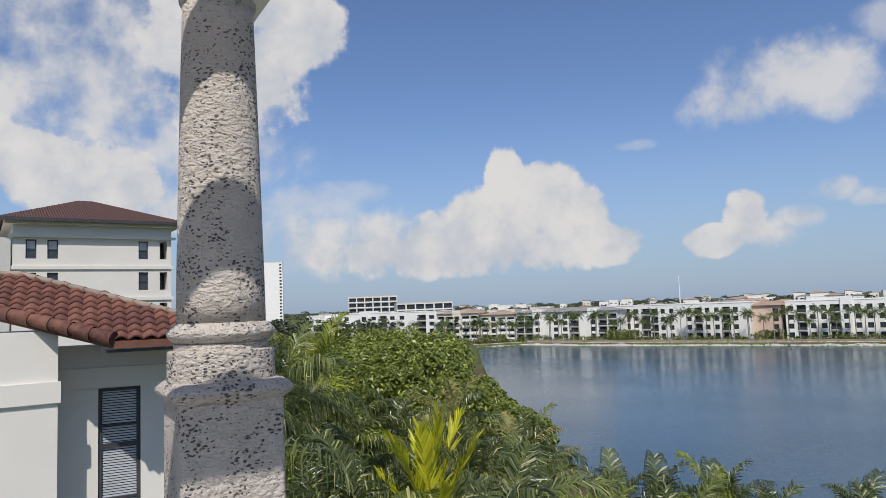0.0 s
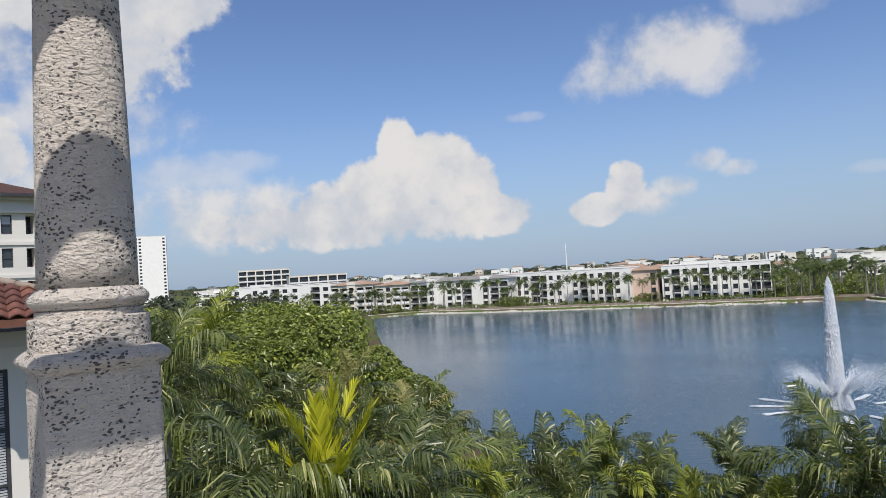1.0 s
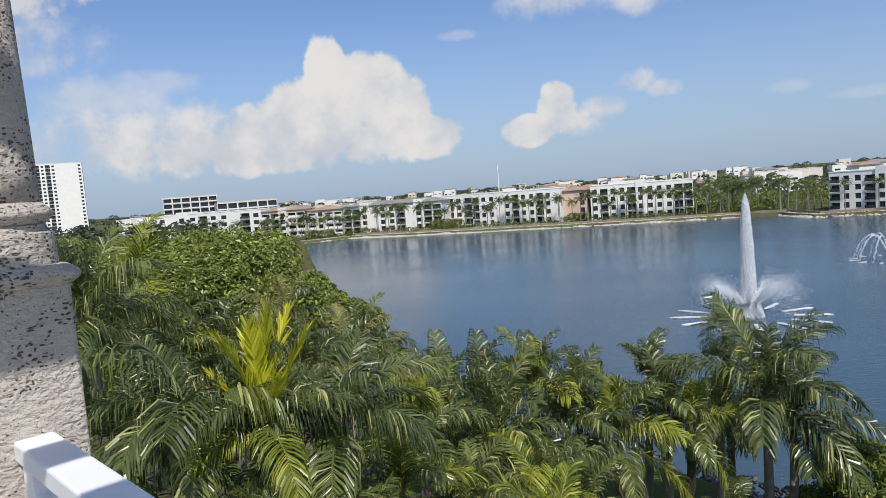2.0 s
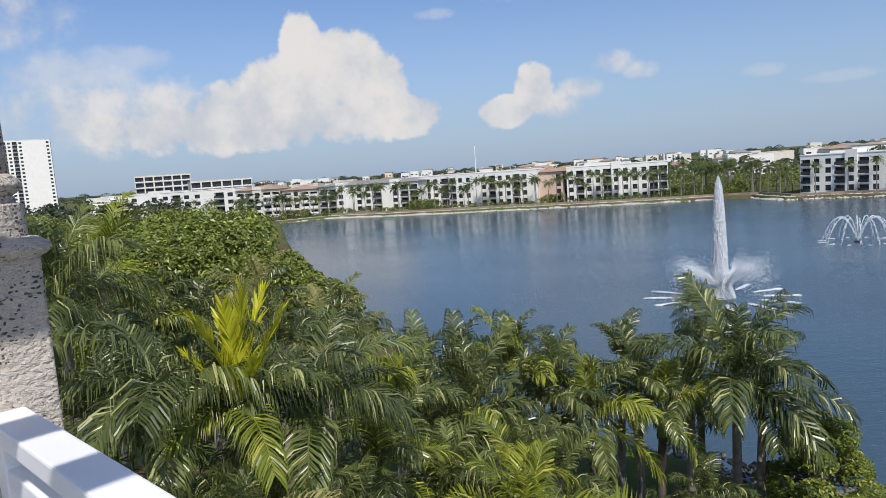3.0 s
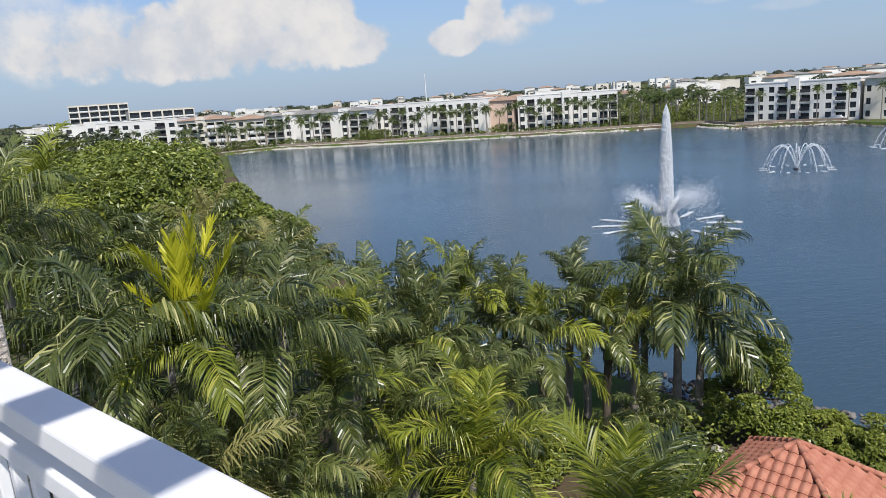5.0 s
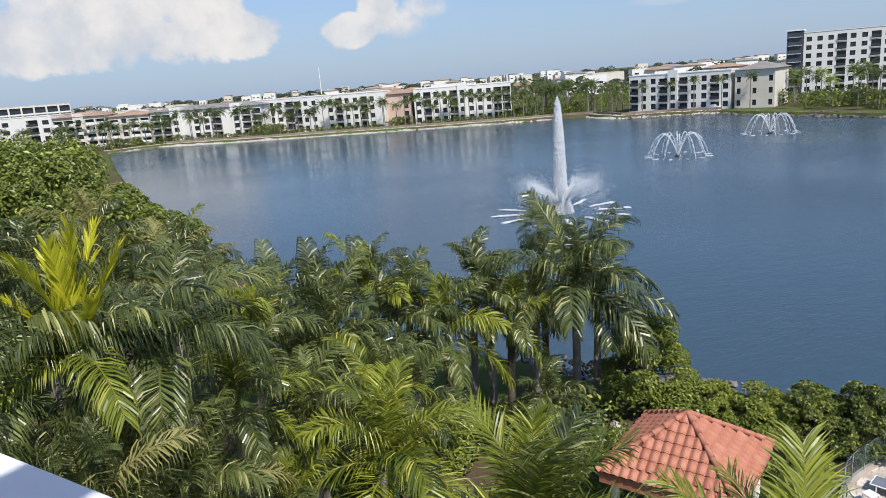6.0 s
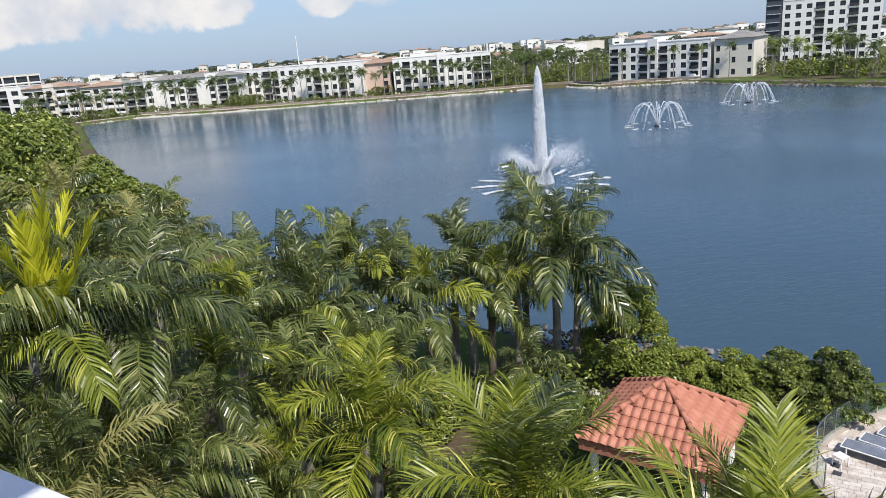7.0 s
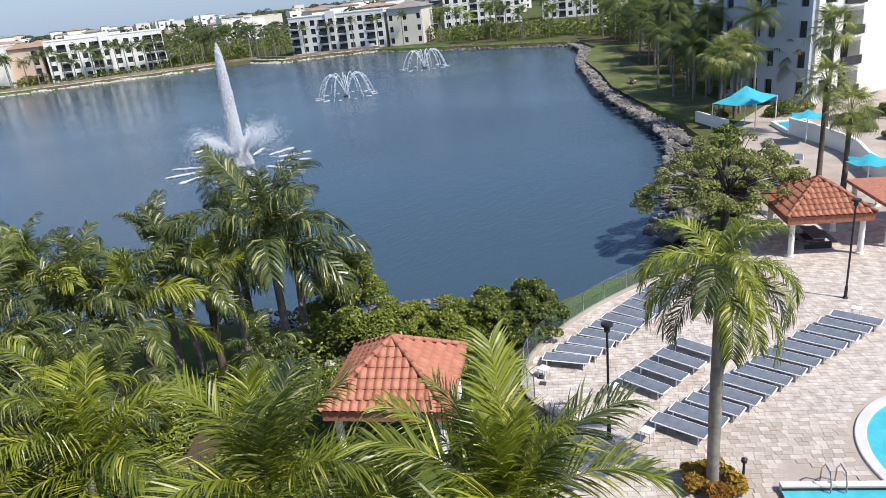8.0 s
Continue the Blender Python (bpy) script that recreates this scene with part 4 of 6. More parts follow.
def gazebo(x, y, turn, half, eave, peak, label, mat, posts=True, low=0.0):
    e = thing("gazebo", pose(x, y, GZ, 0, 0, turn), label, "gazebo", "gazebos by the pool")
    c = [(-half, -half, eave), (half, -half, eave), (half, half, eave), (-half, half, eave)]
    bm = bmesh.new()
    top = bm.verts.new((0, 0, peak))
    vs = [bm.verts.new(v) for v in c]
    for k in range(4):
        bm.faces.new((vs[k], vs[(k + 1) % 4], top))
    bm.faces.new(vs[::-1])
    roof = part("roof", bm, "mortar", e)
    bm = boxed((-half + 0.06, -half + 0.06, eave - 0.42), (half - 0.06, half - 0.06, eave - 0.01))
    part("fascia", bm, mat, e, "painted fascia board")
    me = tile_mesh(mat, 0.3, 0.36, 0.07)
    for k in range(4):
        slope_tiles(roof, me, c[k], c[(k + 1) % 4], (0, 0, peak), (0, 0, peak), 0.3, 0.36, 300)
    for k in range(4):
        caps(roof, Vector(c[k]) + Vector((0, 0, 0.05)), (0, 0, peak + 0.06), 0.09, mat)
    if posts:
        o = half - 0.45
        for sx, sy in ((-1, -1), (1, -1), (1, 1), (-1, 1)):
            bm = bmesh.new()
            tube(bm, [(sx * o, sy * o, 0), (sx * o, sy * o, 0.15), (sx * o, sy * o, 0.16), (sx * o, sy * o, eave - 0.16)], [0.2, 0.2, 0.15, 0.14], 14)
            part("post", bm, "white", e)
    return e


gazebo(16.4, 14.8, 25, 2.25, 2.5, 4.1, "square garden pavilion with an orange clay tile roof", "tile_orange")
gazebo(40.95, 4.65, 28, 2.2, 2.45, 3.9, "open pool pavilion with brown-orange tile roof on white columns", "tile_rust")

# ---- pool terrace ----
CURB = [(20.0, 10.6), (20.6, 11.8), (22.4, 12.8), (25.0, 13.1), (28.8, 12.5), (32.9, 11.1), (36.5, 9.2), (41, 8.4), (48, 9.5), (60, 13), (72, 16)]
bm = bmesh.new()
poly = [(12, -12), (95, -12), (95, 14)] + [(72, 16)] + CURB[::-1][1:] + [(12, 9.5)]
f = bm.faces.new([bm.verts.new((x, y, GZ + 0.04)) for x, y in poly])
g = bmesh.ops.extrude_face_region(bm, geom=[f])
bmesh.ops.translate(bm, verts=[v for v in g["geom"] if isinstance(v, bmesh.types.BMVert)], vec=(0, 0, -0.3))
bmesh.ops.recalc_face_normals(bm, faces=bm.faces[:])
deck = tagged(part("pavement", bm, "deck", None), "pale beige travertine pool terrace", "pavement", kind="structure")

npalm = at(77.0, 18.9)
palm(npalm.x, npalm.y, 8.4, 2.7, "single royal palm with hanging fronds on the pool terrace", 77, 24, ("weep", "weep", "weep_green"), r0=0.17, hi=2, group="palms on the terrace")


def lounger(m):
    e = thing("sun_lounger", m, "blue-grey sling sun lounger with a white metal frame", "sun lounger", "sun loungers on the terrace")
    bm = bmesh.new()
    for s in (-0.33, 0.33):
        tube(bm, [(0, s, 0.33), (1.95, s, 0.33)], 0.025, 6)
    for x in (0, 1.95):
        tube(bm, [(x, -0.33, 0.33), (x, 0.33, 0.33)], 0.025, 6)
    part("frame", bm, "rail", e)
    bm = boxed((0.03, -0.31, 0.335), (1.92, 0.31, 0.36))
    part("sling", bm, "sling", e)
    for x in (0.2, 1.75):
        for s in (-0.33, 0.33):
            bm = bmesh.new()
            tube(bm, [(x, s, 0), (x, s, 0.33)], 0.022, 6)
            part("leg", bm, "rail", e)
    return e


first = None


def row(a, b, n, turn, turn2=None):
    global first
    for i in range(n):
        k = i / max(1, n - 1)
        p = Vector(a).lerp(Vector(b), k)
        m = pose(p.x, p.y, GZ + 0.06, 0, 0, turn + ((turn2 if turn2 is not None else turn) - turn) * k)
        if first is None:
            first = lounger(m)
        else:
            copy_thing(first, m)


row((23.1, 12.4, 0), (33.0, 10.5, 0), 12, -76, -116)
row((23.1, 8.9, 0), (26.6, 7.9, 0), 4, -102)
row((20.9, 6.9, 0), (31.7, 2.6, 0), 13, -97)


stool = None
for x, y in ((22.1, 11.9), (22.1, 8.9), (19.9, 6.8), (32.4, 1.7)):
    m = pose(x, y, GZ + 0.06, 0, 0, -97)
    if stool is None:
        stool = thing("side_table", m, "small white metal side table beside the loungers", "table", "side tables by the loungers")
        part("tabletop", boxed((-0.2, -0.2, 0.4), (0.2, 0.2, 0.43), 0.006), "rail", stool)
        for sx in (-0.17, 0.17):
            for sy in (-0.17, 0.17):
                part("leg", boxed((sx - 0.015, sy - 0.015, 0), (sx + 0.015, sy + 0.015, 0.4)), "rail", stool)
    else:
        copy_thing(stool, m)


def lamp(x, y, h):
    e = thing("lamp_post", pose(x, y, GZ + 0.04), "slim black lamp post on the pool terrace", "lamp post", "lamp posts on the terrace")
    bm = bmesh.new()
    lathe(bm, [(0.13, 0), (0.13, 0.05), (0.075, 0.12), (0.07, 0.6), (0.045, 0.66), (0.04, h - 0.35)], 12)
    part("pole", bm, "black", e)
    bm = bmesh.new()
    lathe(bm, [(0.04, h - 0.36), (0.1, h - 0.33), (0.1, h - 0.12), (0.2, h - 0.1), (0.2, h - 0.02), (0.05, h)], 12)
    part("lantern", bm, "black", e)
    return e


lamp(19.4, 8.0, 4.6)
lamp(34.2, 2.3, 4.9)

# ---- fountains ----
def fountain(x, y, h, spread, n, seed, label, jets, plume):
    """Water thrown up: a cloud of small drops and strands."""
    g = np.random.default_rng(seed)
    V, F = [], []

    def drop(p, d, s, l):
        k = len(V)
        w = np.cross(d, g.normal(size=3))
        w /= np.linalg.norm(w) + 1e-9
        w2 = np.cross(d, w)
        for o in (w * s - d * l, -0.5 * w * s + 0.87 * w2 * s - d * l, -0.5 * w * s - 0.87 * w2 * s - d * l, d * l):
            V.append(tuple(p + o))
        F.extend([(k, k + 1, k + 3), (k + 1, k + 2, k + 3), (k + 2, k, k + 3), (k, k + 2, k + 1)])

    up_ = np.array((0, 0, 1.0))
    if plume:
        for i in range(int(n * 3.4)):
            t = g.random() ** 1.15
            wide_ = 0.24 + 0.72 * (1 - t) ** 0.55 + 0.8 * max(0.0, 0.2 - t) * 4
            rad = wide_ * g.random() ** 0.75
            a = g.random() * 6.283
            drop(np.array((rad * math.cos(a), rad * math.sin(a), h * t * (1 - 0.06 * (rad / wide_) ** 2))), up_ + g.normal(size=3) * 0.22, 0.03 + 0.035 * g.random(), 0.1 + 0.2 * g.random())
    for j in range(jets):
        a = j * 6.283 / jets + 0.3
        ca_, sa_ = math.cos(a), math.sin(a)
        for i in range(int(n * (1.7 if plume else 1.1) / jets)):
            t = g.random() ** (1.1 if plume else 1.0)
            if plume:
                rr, zz = spread * 1.2 * t, spread * (2.0 * t - 1.0 * t * t)
                s = 0.12 + 1.3 * t * t
                zz -= abs(g.normal()) * 3.2 * t ** 3
                way_ = np.array((ca_ * 1.2, sa_ * 1.2, 2.0 - 2.0 * t))
            else:
                rr, zz = spread * t, spread * 3.1 * t * (1 - t)
                s = 0.03 + 0.14 * t
                way_ = np.array((ca_, sa_, 3.1 * (1 - 2 * t)))
            way_ = way_ / np.linalg.norm(way_)
            p = np.array((rr * ca_, rr * sa_, zz)) + g.normal(size=3) * s * 0.5
            p[2] = max(0.04, p[2])
            drop(p, way_, (0.018 if plume else 0.022) + 0.02 * g.random(), (0.04 + 0.34 * g.random() * (1 - t) ** 1.5) if plume else 0.1 + 0.2 * g.random())
    for i in range(int(n * 0.5)):
        a = (g.integers(0, 12) + g.normal() * 0.035) * 0.5236
        rr = spread * (1.05 + 0.75 * g.random()) if plume else spread * (0.93 + 0.2 * g.random())
        drop(np.array((rr * math.cos(a), rr * math.sin(a), 0.04 + 0.1 * g.random())), np.array((math.cos(a), math.sin(a), 0.0)), 0.035, 0.35 if plume else 0.2)
    e = thing("fountain", pose(x, y, 0), label, "fountain", "fountains in the lake")
    part_of("spray", mesh_of("spray", V, F, "spray"), e)
    bm = bmesh.new()
    lathe(bm, [(0.5, -0.2), (0.6, 0.0), (0.6, 0.12), (0.25, 0.22)], 14)
    part("nozzle_float", bm, "black", e)


fountain(49.9, 64.5, 13.4, 4.5, 9000, 1, "tall white fountain jet with side sprays in the lake", 10, True)
fountain(94.8, 88.4, 3.6, 5.2, 2600, 2, "low ring fountain of arching jets in the lake", 12, False)
fountain(132.0, 97.6, 3.6, 5.2, 2200, 3, "low ring fountain of arching jets in the lake", 12, False)


# ---- the wing beside the terrace ----
e = thing("wing_building", pose(0, 0, 0), "white stucco wing with brown clay tile roof beside the terrace", "building")
E1, E2 = at(-25.7, 14.9, 16.06), at(-15.5, 15.2, 16.05)
back = Vector((E2 - E1).cross(Vector((0, 0, 1)))).normalized() * -1
slope = 0.45


def on_roof(az, el):
    """Where the bearing and elevation from the terrace meet the roof slope."""
    d = Vector((math.sin(radians(az)) * math.cos(radians(el)), math.cos(radians(az)) * math.cos(radians(el)), math.sin(radians(el))))
    o = Vector((0, 0, EYE))
    nrm = Vector((-back.x * slope, -back.y * slope, 1))
    return o + d * ((E1 - o).dot(nrm) / d.dot(nrm))


pk, rk = on_roof(-31.6, 3.2), on_roof(-34.5, 1.1)
pl = on_roof(-36.0, 3.4)
bm = bmesh.new()
up = [bm.verts.new(v) for v in (E1, E2, pk, pl, rk)]
lo = [bm.verts.new(v.co - Vector((0, 0, 0.14))) for v in up]
bm.faces.new(up)
bm.faces.new(lo[::-1])
for k in range(5):
    bm.faces.new((up[k], lo[k], lo[(k + 1) % 5], up[(k + 1) % 5]))
bmesh.ops.recalc_face_normals(bm, faces=bm.faces[:])
roof = part("roof", bm, "mortar", e)
me = tile_mesh("tile_brown", 0.27, 0.3, 0.075)
u = (E2 - E1).normalized()
upv = (back + Vector((0, 0, slope))).normalized()
nrm = u.cross(upv)
poly2 = [((v - E1).dot(u), (v - E1).dot(upv)) for v in (E1, E2, pk, pl, rk)]


def inside(x, y, poly):
    c = False
    for (x0, y0), (x1, y1) in zip(poly, poly[1:] + poly[:1]):
        if (y0 > y) != (y1 > y) and x < (x1 - x0) * (y - y0) / (y1 - y0) + x0:
            c = not c
    return c


for j in range(14):
    for i in range(-22, 22):
        x, y = (i + 0.5) * 0.27, j * 0.3
        if inside(x, y + 0.12, poly2):
            o = E1 + u * x + upv * y
            part_of("roof_tile", me, roof, Matrix(((u.x, upv.x, nrm.x, o.x), (u.y, upv.y, nrm.y, o.y), (u.z, upv.z, nrm.z, o.z), (0, 0, 0, 1))))


caps(roof, E1 + nrm * 0.06, rk + nrm * 0.06, 0.13, "tile_brown")
caps(roof, E2 + nrm * 0.06, pk + nrm * 0.06, 0.07, "salmon_stone")
caps(roof, pk + nrm * 0.06, pl + nrm * 0.06, 0.07, "salmon_stone")
wc = at(-29.3, 15.9)
w0 = wc - Vector((0.83, 0.55, 0)) * 3.6
wd = Vector((wc.x - w0.x, wc.y - w0.y, 0)).normalized()
wn = Vector((wd.y, -wd.x, 0))


def slab(a, b, z0, z1, t, mat, name, parent, inn=None):
    """An upright slab from a to b in plan, t thick away from the viewer."""
    a, b = Vector((a.x, a.y, 0)), Vector((b.x, b.y, 0))
    d = (b - a).normalized()
    k = Vector((-d.y, d.x, 0)) * t
    bm_ = bmesh.new()
    vs = [bm_.verts.new(v + Vector((0, 0, z))) for z in (z0, z1) for v in (a, b, b + k, a + k)]
    for f_ in ((3, 2, 1, 0), (4, 5, 6, 7), (0, 1, 5, 4), (1, 2, 6, 5), (2, 3, 7, 6), (3, 0, 4, 7)):
        bm_.faces.new([vs[i] for i in f_])
    bmesh.ops.recalc_face_normals(bm_, faces=bm_.faces[:])
    return part(name, bm_, mat, parent)


slab(w0, wc, GZ - 0.1, 16.3, 3.0, "wing", "wall", e)
slab(w0 + wn * 0.06, wc + wn * 0.06 + wd * 0.05, 14.88, 15.3, 0.058, "wing", "trim_band", e)
# recessed wall with a tall window
a0, a1 = at(-29.6, 16.9), at(-17.0, 17.1)
wall_u = (a1 - a0).normalized()
dw = 16.9
wl, wr = at(-26.7, dw), at(-23.85, dw)
slab(a0, wl, GZ - 0.1, 15.95, 0.3, "wing", "wall", e)
slab(wr, a1, GZ - 0.1, 15.95, 0.3, "wing", "wall", e)
slab(wl, wr, 15.0, 15.95, 0.3, "wing", "wall", e)
slab(wl, wr, GZ - 0.1, 11.6, 0.3, "wing", "wall", e)
kk = Vector((-wall_u.y, wall_u.x, 0))
slab(a0 - kk * 0.05, a1 - kk * 0.05, 15.02, 15.45, 0.048, "cream", "frieze", e)
win = slab(wl + kk * 0.14, wr + kk * 0.14, 11.6, 15.0, 0.02, "glass", "window", e)
for za, zb in ((11.6, 11.68), (14.92, 15.0), (13.7, 13.8), (14.15, 14.2), (12.6, 12.65)):
    slab(wl + kk * 0.06, wr + kk * 0.06, za, zb, 0.07, "frame", "window_frame", win)
for p_ in (wl, wr - wall_u * 0.07):
    slab(p_ + kk * 0.055, p_ + wall_u * 0.07 + kk * 0.055, 11.6, 15.0, 0.07, "frame", "window_frame", win)
for k in range(58):
    z = 11.7 + k * 0.056
    slab(wl + wall_u * 0.08 + kk * 0.11, wr - wall_u * 0.08 + kk * 0.11, z, z + 0.036, 0.012, "blind", "blind_slat", win)
slab(E1 - wall_u * 0.2 + kk * 0.1, E2 + kk * 0.1, 15.84, 15.9, 2.0, "frame", "soffit", e)

# ---- taller block behind the wing ----
D0 = 62.0
b0, b1 = at(-32.2, D0), at(-21.65, D0 + 1.5)
ang = math.degrees(math.atan2(b1.y - b0.y, b1.x - b0.x))
e_block = e = thing("apartment_block", pose(b0.x, b0.y, GZ, 0, 0, ang), "tall white apartment block with brown hipped roof", "building")
WB = (b1 - b0).length
HB = 23.5
f_u = lambda az: WB * (az + 32.2) / 10.55
cols = [(f_u(-31.4), f_u(-30.74)), (f_u(-30.07), f_u(-29.39)), (f_u(-24.02), f_u(-23.34))]
bays = (f_u(-22.5), f_u(-21.95))
bm = bmesh.new()
xs = sorted([0, WB] + [v for c in cols for v in c] + list(bays))
zs = [0.0]
for f in range(7):
    zs += [f * 2.6 + 4.8, f * 2.6 + 6.3]
zs += [HB]
for i in range(len(xs) - 1):
    for j in range(len(zs) - 1):
        x0, x1, z0, z1 = xs[i], xs[i + 1], zs[j], zs[j + 1]
        hole = j % 2 == 1 and any(abs(x0 - c[0]) < 1e-6 for c in cols + [bays])
        if not hole:
            bm.faces.new([bm.verts.new(v) for v in ((x0, 0, z0), (x1, 0, z0), (x1, 0, z1), (x0, 0, z1))])
        else:
            dp = 1.4 if abs(x0 - bays[0]) < 1e-6 else 0.22
            for a, b in (((x0, z0), (x1, z0)), ((x1, z0), (x1, z1)), ((x1, z1), (x0, z1)), ((x0, z1), (x0, z0))):
                bm.faces.new([bm.verts.new(v) for v in ((a[0], 0, a[1]), (b[0], 0, b[1]), (b[0], dp, b[1]), (a[0], dp, a[1]))])
for q in (((0, 14), (0, 0)), ((WB, 0), (WB, 14)), ((WB, 14), (0, 14))):
    bm.faces.new([bm.verts.new(v) for v in ((*q[0], 0), (*q[1], 0), (*q[1], HB), (*q[0], HB))])
part("wall", bm, "wing", e)
for f in range(7):
    for c in cols + [bays]:
        dp = 1.4 if c is bays else 0.22
        z0, z1 = f * 2.6 + 4.8, f * 2.6 + 6.3
        w = part("window", boxed((c[0], dp - 0.03, z0), (c[1], dp, z1)), "glass", e)
        for a, b in (((c[0], z0), (c[1], z0 + 0.09)), ((c[0], z1 - 0.09), (c[1], z1)), ((c[0], (z0 + z1) / 2 - 0.05), (c[1], (z0 + z1) / 2 + 0.05)), ((c[0], z0 + 0.09), (c[0] + 0.08, z1 - 0.09)), ((c[1] - 0.08, z0 + 0.09), (c[1], z1 - 0.09))):
            part("window_frame", boxed((a[0], dp - 0.1, a[1]), (b[0], dp - 0.032, b[1])), "frame", w)
        if c is not bays and f % 2 == 0:
            part("blind", boxed((c[0] + 0.09, dp - 0.045, (z0 + z1) / 2), (c[1] - 0.09, dp - 0.034, z1 - 0.1)), "blind", w)
for z in (19.55, 16.95):
    part("trim_band", boxed((-0.15, -0.12, z), (WB + 0.15, -0.002, z + 0.28)), "wing", e)
part("cornice", boxed((-0.3, -0.35, HB - 1.45), (WB + 0.3, -0.003, HB - 1.25)), "cream", e)
part("cornice", boxed((-0.55, -0.6, HB - 0.45), (WB + 0.55, 14.4, HB + 0.001)), "cream", e)
bm = bmesh.new()
o = 1.1
c = [bm.verts.new(v) for v in ((-o, -o, HB + 0.01), (WB + o, -o, HB + 0.01), (WB + o, 14 + o, HB + 0.01), (-o, 14 + o, HB + 0.01))]
rr_ = [bm.verts.new(v) for v in ((WB / 2 - 0.6, 7, HB + 2.7), (WB / 2 + 0.6, 7, HB + 2.7))]
bm.faces.new((c[0], c[1], rr_[1], rr_[0]))
bm.faces.new((c[1], c[2], rr_[1]))
bm.faces.new((c[2], c[3], rr_[0], rr_[1]))
bm.faces.new((c[3], c[0], rr_[0]))
bm.faces.new(c[::-1])
part("roof", bm, "tile_rows", e)
part("fascia", boxed((-o, -o - 0.02, HB - 0.25), (WB + o, -o + 0.1, HB + 0.005)), "frame", e)

wing = slab(at(-38, D0 - 2), at(-32.3, D0 - 0.2), GZ - 0.1, 23.0, 10, "wing", "side_wing", None)
bpy.context.view_layer.update()
wing.parent, wing.matrix_parent_inverse = e_block, e_block.matrix_world.inverted()

# ---- far bank: sea wall, stones, hedges and palms ----
FAR = [p for p in LAKE[:13]]


def along(line, s):
    """The point and direction at a length along a line in plan."""
    for a, b in zip(line, line[1:]):
        d = math.dist(a, b)
        if s <= d:
            t = s / d
            return Vector((a[0] + (b[0] - a[0]) * t, a[1] + (b[1] - a[1]) * t, 0)), Vector((b[0] - a[0], b[1] - a[1], 0)).normalized()
        s -= d
    return Vector((*line[-1], 0)), Vector((line[-1][0] - line[-2][0], line[-1][1] - line[-2][1], 0)).normalized()


def line_length(line):
    return sum(math.dist(a, b) for a, b in zip(line, line[1:]))


def rock_mesh(seed, mat):
    q_ = random.Random(seed)
    bm_ = bmesh.new()
    bmesh.ops.create_icosphere(bm_, subdivisions=1, radius=1.0)
    for v in bm_.verts:
        v.co = v.co * q_.uniform(0.7, 1.15)
        v.co.z *= 0.7
    me_ = bpy.data.meshes.new("rock")
    bm_.to_mesh(me_)
    bm_.free()
    me_.materials.append(M[mat])
    return me_


def rock_band(name, label, line, n, size, mat, seed, wide, single=0, zlo=-0.1, zhi=0.9):
    """Loose stones on a bank: some single, the rest as one heap."""
    q_ = random.Random(seed)
    e_ = thing(name, pose(0, 0, 0), label, "rocks", kind="structure")
    mats = [rock_mesh(seed + k, mat) for k in range(5)]
    verts, faces = [], []
    Lg = line_length(line)
    for i in range(n):
        p_, d_ = along(line, Lg * (i + q_.random()) / n)
        k = q_.random()
        nrm_ = Vector((-d_.y, d_.x, 0))
        o_ = p_ + nrm_ * (k * wide - wide * 0.35) + Vector((0, 0, zlo + (zhi - zlo) * k))
        m_ = Matrix.Translation(o_) @ Euler((q_.uniform(-.5, .5), q_.uniform(-.5, .5), q_.uniform(0, 6.28))).to_matrix().to_4x4() @ Matrix.Diagonal((*(size * q_.uniform(0.55, 1.35) * Vector((1, q_.uniform(0.6, 1), q_.uniform(0.6, 1)))), 1))
        if i < single:
            part_of("rock", mats[i % 5], e_, m_)
        else:
            b_ = len(verts)
            src = mats[i % 5]
            verts += [m_ @ v.co for v in src.vertices]
            faces += [tuple(b_ + x for x in f_.vertices) for f_ in src.polygons]
    if faces:
        ob_ = part_of("rock_heap", mesh_of("rock_heap", verts, faces, mat), e_)
        tagged(ob_, kind="stuff")
    return e_


def inland(line, off):
    """The line moved away from the water (to its left when walked with the water on the right)."""
    out = []
    for i, p_ in enumerate(line):
        a, b = line[max(0, i - 1)], line[min(len(line) - 1, i + 1)]
        d_ = Vector((b[0] - a[0], b[1] - a[1])).normalized()
        out.append((p_[0] - d_.y * off, p_[1] + d_.x * off))
    return out


rock_band("far_bank_stones", "pale limestone rubble along the far bank", FAR[:9], 4200, 0.5, "pale_rock", 3, 3.0, 0, 0.0, 0.95)
rock_band("block_bank_stones", "pale limestone rubble below the white block", LAKE[9:13], 900, 0.5, "pale_rock", 8, 2.8, 0, 0.0, 0.95)
rock_band("bank_stones", "grey boulders along the lake bank", LAKE[10:16], 1200, 0.6, "rock", 4, 3.2, 0)
rock_band("fence_stones", "small grey stones on the bank below the glass fence", LAKE[28:33][::-1], 700, 0.22, "rock", 6, 3.2, 0, 0.3, 1.0)
rock_band("bank_boulders", "dark grey boulder bank beside the lawn", [*LAKE[15:26]][::-1], 2900, 0.48, "rock", 5, 5.2, 280)
bm = bmesh.new()
walkway = bmesh.new()
for off in (3.7, 6.0):
    for x, y in inland(FAR[1:10], off):
        walkway.verts.new((x, y, GZ + 0.12))
walkway.verts.ensure_lookup_table()
half_ = len(walkway.verts) // 2
for k in range(half_ - 1):
    walkway.faces.new([walkway.verts[v] for v in (k, k + 1, half_ + k + 1, half_ + k)])
bmesh.ops.recalc_face_normals(walkway, faces=walkway.faces[:])
tagged(part("promenade", walkway, "concrete", None), "pale concrete lakeside walk along the far bank", "path", kind="structure")
wl_ = inland(FAR[1:13], 3.2)
